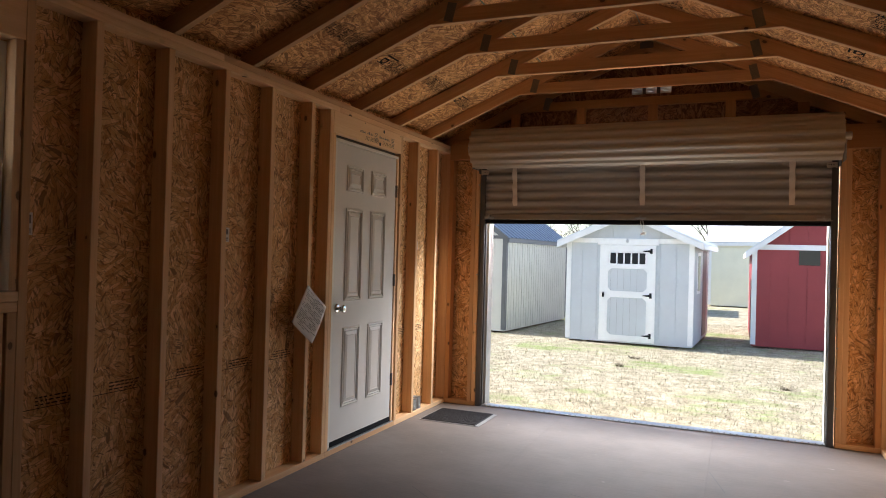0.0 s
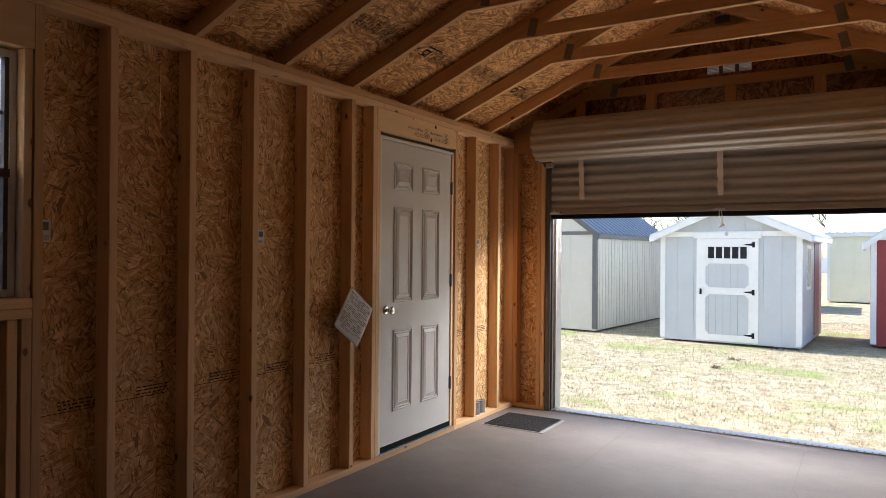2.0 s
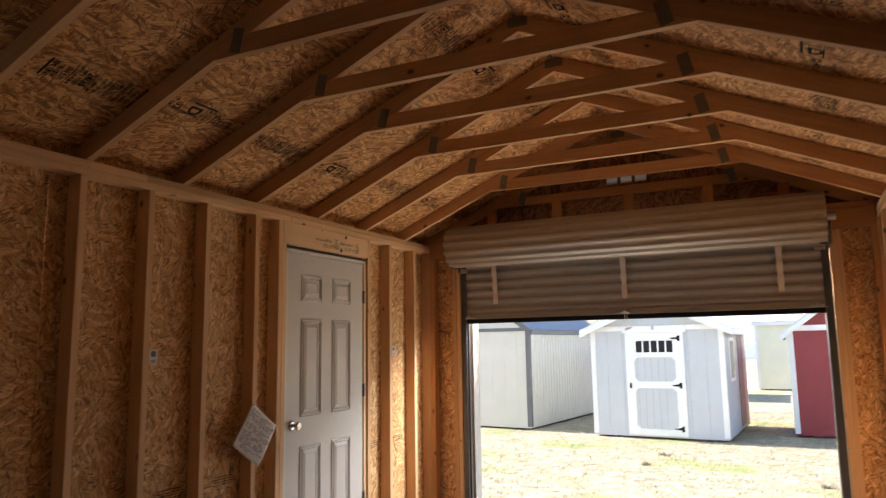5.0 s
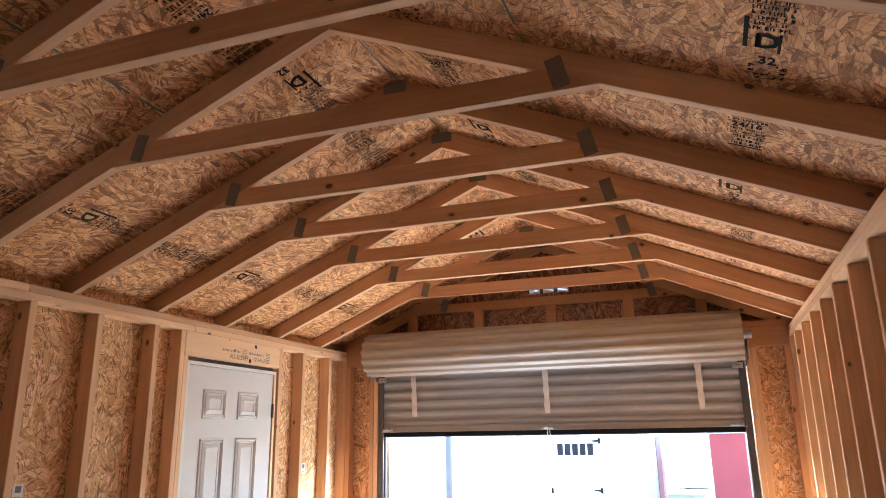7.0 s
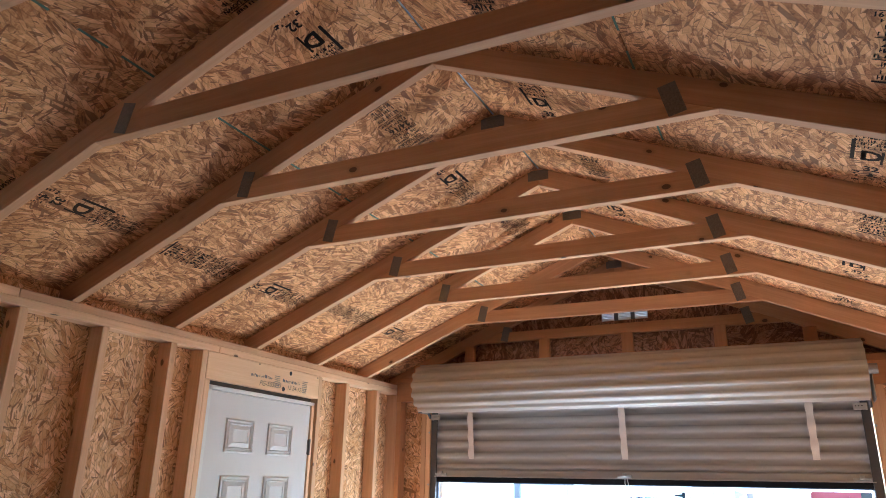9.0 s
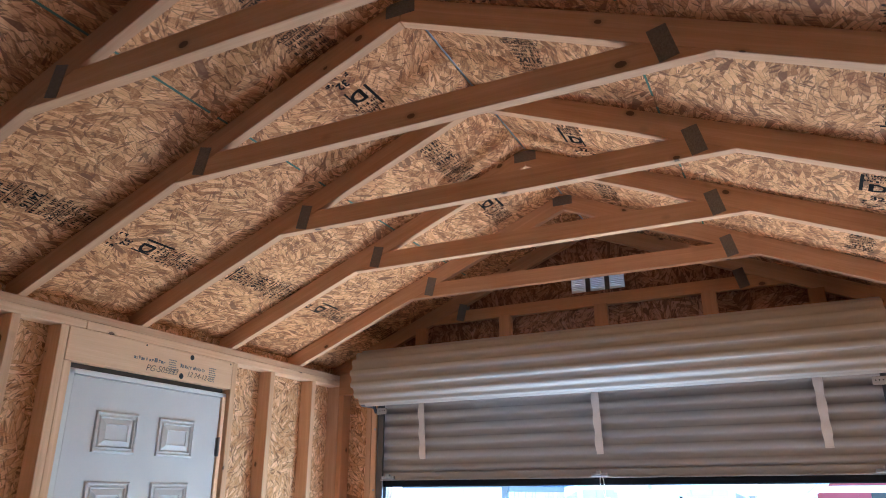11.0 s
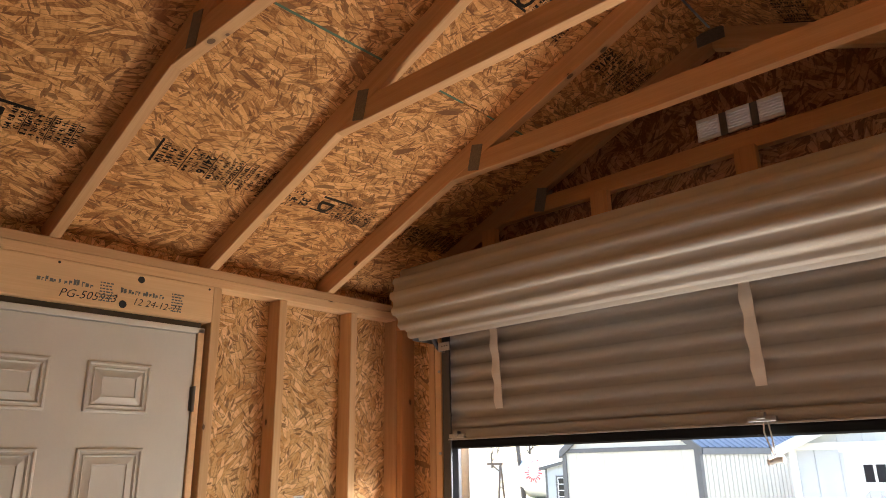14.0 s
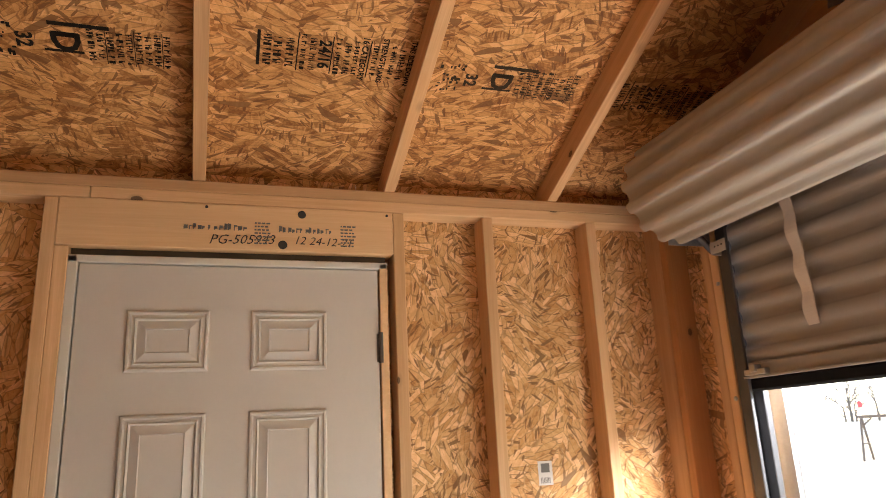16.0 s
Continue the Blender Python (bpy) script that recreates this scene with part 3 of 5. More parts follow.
# green-marked sheet edges at mid slope
for s in (0, 1):
    xx = -0.10 + 1.217 * math.cos(ANG)
    zz = 2.4835 - 0.10 * SLOPE + 1.217 * math.sin(ANG) - 0.0012
    xx = W - xx if s else xx
    bm = bmesh.new()
    d = 0.004
    zs = SLOPE * d * (-1 if s else 1)
    random.seed(5 + s)
    y = BACK
    while y < 0:
        ln = random.uniform(0.1, 0.5)
        bm.faces.new([bm.verts.new(p) for p in ((xx - d, y, zz - zs), (xx + d, y, zz + zs), (xx + d, min(y + ln, 0.0), zz + zs), (xx - d, min(y + ln, 0.0), zz - zs))])
        y += ln + random.uniform(0.02, 0.15)
    part("sheet_edge_mark", bm, M_GREEN, ceiling, "green painted sheet edge")


def deck_matrix(s, along, q, turn=0.0):
    """A frame lying on the underside of the deck: u along y, v up the slope, facing down."""
    c, n = math.cos(ANG), math.sin(ANG)
    xx, zz = -0.10 + q * c, 2.4835 - 0.10 * SLOPE + q * n
    if s == 0:
        m = Matrix(((0, c, n, xx), (1, 0, 0, along), (0, n, -c, zz), (0, 0, 0, 1)))
    else:
        m = Matrix(((0, -c, -n, W - xx), (-1, 0, 0, along), (0, n, -c, zz), (0, 0, 0, 1)))
    return m @ pose(0, 0, 0.0016, 0, 0, turn) @ Matrix.Diagonal((1.0, 1.12, 1, 1))


STAMP_LINES = (
    (0.205, 0.016, None), (0.180, 0.020, "THIS SIDE DOWN"), (0.155, 0.016, None), (0.132, 0.014, None),
    (0.106, 0.021, "STRENGTH AXIS"), (0.084, 0.014, None), (0.055, 0.023, "16 CATEGORY"), (0.036, 0.012, None),
    (0.012, 0.016, None), (-0.012, 0.014, None), (-0.052, 0.042, "24/16"), (-0.076, 0.016, None), (-0.098, 0.012, None),
)


def add_text(bm, text, size, x, y):
    """Letters of the built-in font, flat, centred at x with their foot at y."""
    ob = lettering("draft_letters", text, size, pose(0, 0, 0), M_STAMP, None, 0.032)
    me = ob.data
    me.transform(pose(x, y, 0))
    bm.from_mesh(me)
    bpy.data.objects.remove(ob)


def small_print(bm, y, h, rng, half=0.062):
    """A row of print too small to read."""
    x = -half + rng.uniform(0, 0.02)
    while x < half - 0.006:
        w = rng.uniform(0.004, 0.010)
        add_quad(bm, x, x + w * 0.5, y, y + h)
        add_quad(bm, x + w * 0.35, x + w, y + h * rng.choice((0.0, 0.4, 0.75)), y + h * rng.choice((0.25, 0.55, 1.0)))
        x += w + rng.choice((0.002, 0.002, 0.003, 0.010))


def stamp_mesh(kind, seed, mat):
    """A printed mill stamp: lines of words across the strip, or the bold maker's block."""
    rng = random.Random(seed)
    bm = bmesh.new()
    if kind == "words":
        for y, h, words in STAMP_LINES:
            if words:
                add_text(bm, words, h, 0.0, y)
            else:
                small_print(bm, y, h, rng)
        for y in (0.200, 0.078, -0.018, -0.104):
            add_quad(bm, -0.064, 0.064, y - 0.003, y)
        for y in (-0.135, -0.165, -0.19):
            small_print(bm, y, 0.020, rng, 0.055)
        add_quad(bm, -0.058, 0.058, -0.205, -0.197)
    else:
        for k in range(9):
            small_print(bm, 0.02 + k * 0.021, 0.015, rng, 0.055)
            if k % 3 == 2:
                add_quad(bm, -0.058, 0.058, 0.0165 + k * 0.021, 0.0185 + k * 0.021)
        add_quad(bm, -0.060, -0.048, -0.06, 0.07)
        add_text(bm, "D", 0.085, 0.0, -0.055)
        add_quad(bm, -0.030, -0.018, -0.055, 0.002)
        add_quad(bm, 0.026, 0.034, -0.075, 0.010)
        add_text(bm, "32", 0.048, 0.005, -0.130)
        for _ in range(26):
            x, y = rng.uniform(-0.05, 0.05), rng.uniform(-0.21, -0.14)
            add_quad(bm, x, x + rng.uniform(0.004, 0.016), y, y + rng.uniform(0.003, 0.009))
    return mesh_of("printed_stamp", bm, mat)


STAMPS = [stamp_mesh(k, 40 + i, m) for i, (k, m) in enumerate((("words", M_STAMP), ("block", M_STAMP), ("words", M_STAMPG), ("block", M_STAMPG)))]
for s in (0, 1):
    for q in (0.50, 1.66):
        for i, (a, b) in enumerate(zip(TRUSS_Y, TRUSS_Y[1:])):
            along = (a + b) / 2 + (0.04 if i % 2 else -0.03)
            me = STAMPS[(i + 1 + s) % 2 + (2 if (i * 5 + s + int(q)) % 4 == 0 else 0)]
            link_mesh("printed_stamp", me, ceiling, deck_matrix(s, along, q + 0.03 * math.sin(i * 2.1 + s), -90), "black printed mill stamp")
        link_mesh("printed_stamp", STAMPS[2], ceiling, deck_matrix(s, -0.19, q, -90), "faded printed mill stamp")

# ---- roof trusses ----
KNEE_X, KNEE_Z = 0.786, 2.722


def slope_bottom(xx):
    return PLATE1 + SLOPE * xx


def rafter_mesh():
    c, n = math.cos(-ANG), math.sin(-ANG)
    pts = [(-0.10, PLATE1 + 0.001), (0.0, PLATE1 + 0.001), (CX - 0.001, slope_bottom(CX)), (CX - 0.001, slope_bottom(CX) + 0.0963), (-0.10, slope_bottom(-0.10) + 0.0963)]
    local = [((px) * c - (pz - PLATE1) * n, (px) * n + (pz - PLATE1) * c) for px, pz in pts]
    b = bmesh.new()
    add_prism(b, local, -T2 / 2, T2 / 2, 0.002)
    return mesh_of("rafter", b, M_STUD_ROOF)


RAFTER = rafter_mesh()
b = bmesh.new()
rise = 0.084
add_prism(b, [(KNEE_X - CX, 0), (CX - KNEE_X, 0), (CX - KNEE_X - rise / SLOPE, rise), (KNEE_X - CX + rise / SLOPE, rise)], -T2 / 2, T2 / 2, 0.002)
COLLAR = mesh_of("collar_tie", b, M_STUD_ROOF)
# the end truss carries its tie lower, under the vent
END_Z, END_RISE = 2.676, 0.072
END_X = (END_Z - PLATE1) / SLOPE
b = bmesh.new()
add_prism(b, [(END_X - CX, 0), (CX - END_X, 0), (CX - END_X - END_RISE / SLOPE, END_RISE), (END_X - CX + END_RISE / SLOPE, END_RISE)], -T2 / 2, T2 / 2, 0.002)
# darker lumber puts the gable's shade into this tie
END_COLLAR = mesh_of("collar_tie", b, M_STUD_RED)
b = bmesh.new()
add_box(b, -0.028, 0.028, -0.0011, 0.0011, -0.055, 0.055)
GUSSET = mesh_of("gusset_plate", b, M_GUSSET)


def roof_truss(y, collar=COLLAR, tie_z=KNEE_Z, gusset_at=(0.915, 2.785), skew=1.2):
    tr = group_of("roof_truss", "pine roof truss with collar tie and metal gusset plates", "roof truss", "roof trusses", at=pose(CX, y, 0, 0, 0, skew) @ pose(-CX, 0, 0))
    link_mesh("rafter", RAFTER, tr, pose(0, 0, PLATE1, 0, -math.degrees(ANG), 0))
    link_mesh("rafter", RAFTER, tr, pose(W, 0, PLATE1, 0, 0, 180) @ pose(0, 0, 0, 0, -math.degrees(ANG), 0))
    link_mesh("collar_tie", collar, tr, pose(CX, 0, tie_z))
    for side in (-1, 1):
        yy = side * (T2 / 2 + 0.0012)
        for xx, tilt in ((gusset_at[0], -14), (W - gusset_at[0], 14)):
            link_mesh("gusset_plate", GUSSET, tr, pose(xx, yy, gusset_at[1], 0, tilt * -1, 0))
        link_mesh("gusset_plate", GUSSET, tr, pose(CX, yy, 3.185, 0, 90, 0))
    return tr


for y in TRUSS_Y:
    roof_truss(y)
roof_truss(YF + 0.065, END_COLLAR, END_Z, (0.90, 2.735), 0.0)


# ---- entry door in the side wall ----
door = group_of("door_1", "grey-white six-panel steel entry door, closed", "door", kind="structure")
FX = -0.012                      # face of the slab
slab = box("door_slab", FX - 0.044, FX, DOOR_Y0 + 0.012, DOOR_Y1 - 0.012, DOOR_Z0 + 0.03, DOOR_Z1 - 0.012, M_DOOR, door, bevel=0.002)


def moulded_panel(y0, y1, z0, z1):
    """A pressed panel: outer bead, step, sloping cove and flat field."""
    b = bmesh.new()
    rings = []
    for inset, x in ((0.0, 0.0002), (0.004, 0.008), (0.010, 0.009), (0.014, 0.002), (0.021, 0.003), (0.025, 0.009), (0.030, 0.0004), (0.055, 0.010), (0.058, 0.006)):
        rings.append([b.verts.new((FX + x, yy, zz)) for yy, zz in ((y0 + inset, z0 + inset), (y1 - inset, z0 + inset), (y1 - inset, z1 - inset), (y0 + inset, z1 - inset))])
    for p, q in zip(rings, rings[1:]):
        for k in range(4):
            b.faces.new((p[k], p[(k + 1) % 4], q[(k + 1) % 4], q[k]))
    b.faces.new(rings[-1])
    part("door_panel", b, M_DOOR, slab)


for ya, yb in ((-1.826, -1.597), (-1.478, -1.248)):
    for top, bot in ((0.150, 0.330), (0.448, 1.095), (1.278, 1.828)):
        moulded_panel(ya, yb, DOOR_Z1 - bot, DOOR_Z1 - top)
jamb = bmesh.new()
add_box(jamb, -0.100, -0.004, DOOR_Y0 - 0.018, DOOR_Y0 + 0.008, 0.04, DOOR_Z1 + 0.010, 0.002)
part("door_jamb", jamb, M_JAMB, door)
jamb = bmesh.new()
add_box(jamb, -0.100, -0.004, DOOR_Y1 - 0.008, DOOR_Y1 + 0.018, 0.04, DOOR_Z1 + 0.010, 0.002)
part("door_jamb", jamb, M_STUD_PALE, door)
jamb = bmesh.new()
add_box(jamb, -0.100, -0.004, DOOR_Y0 - 0.018, DOOR_Y1 + 0.018, DOOR_Z1 - 0.009, DOOR_Z1 + 0.013, 0.002)
part("door_jamb", jamb, M_JAMB, door)
box("head_shim", -0.060, -0.040, DOOR_Y0 - 0.02, DOOR_Y1 + 0.02, DOOR_Z1 + 0.014, DOOR_Z1 + 0.040, M_BRONZE, door)
# unseen backing board, added to stop daylight leaking in round the slab
box("weather_board", -0.125, -0.1035, DOOR_Y0 - 0.06, DOOR_Y1 + 0.06, 0.0, 2.20, M_JAMB, door)
box("door_sill", -0.100, 0.004, DOOR_Y0 - 0.018, DOOR_Y1 + 0.018, 0.0395, 0.050, M_GALV, door)
box("door_sweep", FX - 0.040, FX + 0.004, DOOR_Y0 + 0.012, DOOR_Y1 - 0.012, 0.051, 0.086, M_BLACK, door, "black rubber door sweep")
for z in (0.38, 1.16, 1.86):
    b = bmesh.new()
    add_tube(b, [(FX + 0.008, DOOR_Y1 - 0.008, z - 0.048), (FX + 0.008, DOOR_Y1 - 0.008, z + 0.048)], 0.0075, sides=10)
    add_box(b, FX - 0.001, FX + 0.003, DOOR_Y1 - 0.020, DOOR_Y1 + 0.004, z - 0.045, z + 0.045)
    part("hinge", b, M_HINGE, door)
knob = bmesh.new()
add_lathe(knob, [(0.033, 0), (0.033, 0.004), (0.026, 0.010), (0.013, 0.013), (0.012, 0.030), (0.021, 0.036), (0.027, 0.046), (0.0275, 0.056), (0.022, 0.064), (0.010, 0.067)], pose(FX, DOOR_Y0 + 0.068, 0.985, 0, 90, 0))
part("door_knob", knob, M_CHROME, door, "satin nickel round knob")

# pencilled notes on the header over the door
HX = 0.0035
WRITE = Matrix(((0, 0, 1, HX), (1, 0, 0, 0), (0, 1, 0, 0), (0, 0, 0, 1)))
lettering("handwritten_number", "PG-505943", 0.043, WRITE @ pose(-1.512, 2.184, 0, 0, 0, 1.5), M_MARK, wall_left, -0.004, 0.35)
lettering("handwritten_date", "12 24-12-21", 0.038, WRITE @ pose(-1.262, 2.187, 0, 0, 0, -1.5), M_MARK, wall_left, -0.004, 0.3)
rng = random.Random(8)
for u0, u1, v in ((-1.684, -1.50, 2.226), (-1.40, -1.235, 2.226)):
    b = bmesh.new()
    u = u0
    while u < u1:
        h = rng.uniform(0.010, 0.024)
        add_quad(b, u, u + 0.003, v, v + h)
        add_quad(b, u, u + rng.uniform(0.006, 0.012), v + h * rng.uniform(0, 0.8), v + h * 0.8 + 0.003)
        u += rng.uniform(0.010, 0.018)
    part("handwriting", b, M_INK, wall_left, "illegible pencilled words", WRITE)
for u0 in (-1.475, -1.205):
    b = bmesh.new()
    for r in range(7):
        v, u = 2.185 + r * 0.011, u0
        while u < u0 + 0.04:
            w = rng.uniform(0.005, 0.014)
            add_quad(b, u, u + w, v, v + 0.005)
            u += w + 0.003
    part("grade_stamp", b, M_INK, wall_left, "small printed lumber grade stamp", WRITE @ pose(0, 0, 0.0002))
for u, v, r in ((-1.329, 2.288, 0.011), (-1.388, 2.185, 0.012), (-1.62, 2.30, 0.004), (-1.05, 2.298, 0.004)):
    b = bmesh.new()
    add_lathe(b, [(r * 1.2, 0), (r, 0.0006), (r * 0.4, 0.0008)], WRITE @ pose(u, v, 0), 12)
    part("knot", b, M_MARK, wall_left, "dark round knot")

# ---- window in the side wall ----
window = group_of("window_1", "white vinyl double-hung window with dark muntin bars", "window", kind="structure")
wx0, wx1 = -0.098, -0.052
fr = 0.030
box("window_frame", wx0, wx1, WIN_Y0 + 0.002, WIN_Y0 + fr, WIN_Z0 + 0.002, WIN_Z1 - 0.002, M_VINYL, window, bevel=0.002)
box("window_frame", wx0, wx1, WIN_Y1 - fr, WIN_Y1 - 0.004, WIN_Z0 + 0.002, WIN_Z1 - 0.002, M_VINYL, window, bevel=0.002)
box("window_frame", wx0, wx1, WIN_Y0 + fr, WIN_Y1 - fr, WIN_Z0 + 0.002, WIN_Z0 + fr, M_VINYL, window, bevel=0.002)
box("window_frame", wx0, wx1, WIN_Y0 + fr, WIN_Y1 - fr, WIN_Z1 - fr, WIN_Z1 - 0.002, M_VINYL, window, bevel=0.002)
mid = (WIN_Z0 + WIN_Z1) / 2
box("meeting_rail", wx0 + 0.006, wx1 + 0.008, WIN_Y0 + fr, WIN_Y1 - fr, mid - 0.016, mid + 0.016, M_BRONZE, window)
for ya, yb in ((WIN_Y0 + fr, WIN_Y0 + fr + 0.016), (WIN_Y1 - fr - 0.016, WIN_Y1 - fr)):
    box("sash_stile", wx0 + 0.012, wx1 - 0.004, ya, yb, WIN_Z0 + fr, WIN_Z1 - fr, M_BRONZE, window)
for z in (WIN_Z0 + 0.24, WIN_Z1 - 0.24):
    box("muntin", wx0 + 0.022, wx0 + 0.034, WIN_Y0 + fr, WIN_Y1 - fr, z - 0.007, z + 0.007, M_BRONZE if z > mid else M_VINYL, window)
yv = (WIN_Y0 + WIN_Y1) / 2
for a, bb in ((WIN_Z0 + fr, mid - 0.016), (mid + 0.016, WIN_Z1 - fr)):
    box("muntin", wx0 + 0.020, wx0 + 0.036, yv - 0.007, yv + 0.007, a, bb, M_BRONZE, window)
    pane = box("pane", wx0 + 0.0255, wx0 + 0.0295, WIN_Y0 + fr, WIN_Y1 - fr, a, bb, M_GLASS, window)
    pane.visible_shadow = False

# ---- roll-up door ----
rdoor = group_of("roll_up_door", "tan corrugated steel roll-up door, mostly raised", "garage door")
RX0, RX1, RY, RZ, RR = 0.302, 3.176, -0.158, 2.324, 0.166
b = bmesh.new()
N, lobes = 210, 14
rings = []
for xx in (RX0, RX1):
    ring = []
    for k in range(N):
        a = 2 * math.pi * k / N
        ph = math.cos(lobes * a + 0.9)
        r = RR + 0.0105 * math.copysign(abs(ph) ** 0.4, ph)
        ring.append(b.verts.new((xx, RY + r * math.cos(a), RZ + r * math.sin(a))))
    rings.append(ring)
inner = [[b.verts.new((xx, RY + 0.085 * math.cos(2 * math.pi * k / N), RZ + 0.085 * math.sin(2 * math.pi * k / N))) for k in range(N)] for xx in (RX0 + 0.01, RX1 - 0.01)]
for k in range(N):
    j = (k + 1) % N
    f = b.faces.new((rings[0][k], rings[0][j], rings[1][j], rings[1][k]))
    f.smooth = True
    b.faces.new((rings[0][k], rings[0][j], inner[0][j], inner[0][k]))
    b.faces.new((rings[1][k], rings[1][j], inner[1][j], inner[1][k]))
    b.faces.new((inner[0][k], inner[0][j], inner[1][j], inner[1][k]))
part("curtain_roll", b, M_ROLL, rdoor, "beige coiled corrugated steel")
b = bmesh.new()
add_tube(b, [(RX0 - 0.06, RY, RZ), (RX1 + 0.06, RY, RZ)], 0.03, sides=14)
part("axle", b, M_GALV, rdoor)
CZ0, CZ1, CY = 1.745, 2.33, 0.022
b = bmesh.new()
steps = 220
prev = None
for i in range(steps + 1):
    z = CZ0 + (CZ1 - CZ0) * i / steps
    ph = math.cos(2 * math.pi * (z - CZ0 - 0.035) / 0.080)
    d = 0.0105 * math.copysign(abs(ph) ** 0.6, ph) * min(1.0, max(0.0, (z - CZ0) / 0.03))
    rowv = [b.verts.new((xx, CY - d, z)) for xx in (0.335, 3.152)] + [b.verts.new((xx, CY - d + 0.0015, z)) for xx in (0.335, 3.152)]
    if prev:
        for p, q in ((0, 1), (2, 3)):
            f = b.faces.new((prev[p], prev[q], rowv[q], rowv[p]))
            f.smooth = True
    prev = rowv
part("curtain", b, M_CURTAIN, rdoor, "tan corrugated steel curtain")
b = bmesh.new()
add_box(b, 0.345, 3.145, CY - 0.016, CY + 0.012, 1.712, 1.752, 0.002)
add_box(b, 0.345, 3.145, CY - 0.030, CY + 0.012, 1.706, 1.712)
part("bottom_bar", b, M_CURTAIN, rdoor)
box("rubber_seal", 0.345, 3.145, CY - 0.012, CY + 0.020, 1.668, 1.706, M_BLACK, rdoor, "black rubber bottom seal", bevel=0.006)
for xs in (0.40, 1.735, 3.08):
    b = bmesh.new()
    add_box(b, xs - 0.045, xs + 0.045, CY - 0.036, CY - 0.016, 1.714, 1.732, 0.002)
    add_box(b, xs - 0.012, xs + 0.012, CY - 0.042, CY - 0.016, 1.722, 1.745, 0.002)
    part("latch", b, M_GALV, rdoor)
for xs, lean in ((0.625, 0.012), (1.738, 0.006), (2.86, 0.004)):
    b = bmesh.new()
    prev = None
    for i in range(36):
        t = i / 35
        z = 2.235 - t * 0.405
        xx = xs + lean * t
        yy = CY - 0.016 - 0.004 * math.sin(t * 22 + xs) - 0.012 * (1 - t)
        wv = 0.021 + 0.002 * math.sin(t * 22 + xs)
        rowv = [b.verts.new((xx - wv, yy, z)), b.verts.new((xx + wv, yy, z)), b.verts.new((xx + wv, yy + 0.003, z)), b.verts.new((xx - wv, yy + 0.003, z))]
        if prev:
            for k in range(4):
                b.faces.new((prev[k], prev[(k + 1) % 4], rowv[(k + 1) % 4], rowv[k]))
        else:
            b.faces.new(rowv)
        prev = rowv
    b.faces.new(prev)
    part("strap", b, M_STRAP, rdoor, "pale fabric webbing strap")
b = bmesh.new()
for dx in (-0.006, 0.007):
    add_tube(b, [(1.745 + dx, CY - 0.030, 1.715), (1.747 + dx * 1.6, CY - 0.036, 1.68), (1.755 + dx * 0.9, CY - 0.034, 1.635), (1.762 + dx * 0.3, CY - 0.032, 1.598)], 0.0026, sides=6)
part("pull_cord", b, M_TWINE, rdoor)
b = bmesh.new()
add_tube(b, [(1.742, CY - 0.033, 1.588), (1.756, CY - 0.032, 1.594), (1.772, CY - 0.031, 1.598), (1.784, CY - 0.030, 1.597)], 0.010, 0.012, 10)
add_box(b, 1.734, 1.743, CY - 0.042, CY - 0.024, 1.578, 1.598, 0.002)
part("pull_handle", b, M_TWINE, rdoor, "white plastic pull handle")
for xs, s in ((0.338, 1), (3.150, -1)):
    b = bmesh.new()
    for y0, y1 in ((-0.005, 0.006), (0.044, 0.066)):
        a0, a1 = sorted((xs - 0.028 * s, xs + 0.020 * s))
        add_box(b, a0, a1, y0, y1, 0.002, 2.26, 0.002)
    a0, a1 = sorted((xs - 0.028 * s, xs - 0.022 * s))
    add_box(b, a0, a1, 0.003, 0.045, 0.002, 2.26)
    part("track", b, M_TRACK, rdoor, "dark steel guide track")
    b = bmesh.new()
    a0, a1 = sorted((xs - 0.012 * s, xs + 0.060 * s))
    add_box(b, a0, a1, -0.046, -0.040, 2.108, 2.148, 0.002)
    c0, c1 = sorted((xs - 0.012 * s, xs - 0.006 * s))
    add_box(b, c0, c1, -0.039, -0.006, 2.108, 2.148)
    stop = part("track_stop", b, M_ROLL, rdoor, "beige angle plate with bolt holes")
    b = bmesh.new()
    for k in range(3):
        add_lathe(b, [(0.0035, 0), (0.003, 0.001)], pose(xs + (0.014 + 0.016 * k) * s, -0.0462, 2.130, 90, 0, 0), 8)
    part("bolt_hole", b, M_BLACK, stop)
    b = bmesh.new()
    add_tube(b, [(xs - 0.030 * s, -0.020, 2.125), (xs - 0.022 * s, -0.11, 2.215)], 0.011, sides=8)
    part("brace", b, M_TRACK, rdoor)
    b = bmesh.new()
    a0, a1 = sorted((xs - 0.055 * s, xs - 0.050 * s))
    add_prism(b, [(a0, 2.15), (a1, 2.15), (a1, 2.34), (a0, 2.34)], -0.17, -0.008)
    part("end_bracket", b, M_GALV, rdoor, "galvanised steel end bracket")
    for z in (0.3, 0.75, 1.2, 1.65, 2.02):
        b = bmesh.new()
        add_lathe(b, [(0.007, 0), (0.007, 0.004), (0.003, 0.006)], pose(xs - 0.042 * s, YF - 0.001, z, 90, 0, 0), 8)
        part("bolt", b, M_GALV, rdoor)


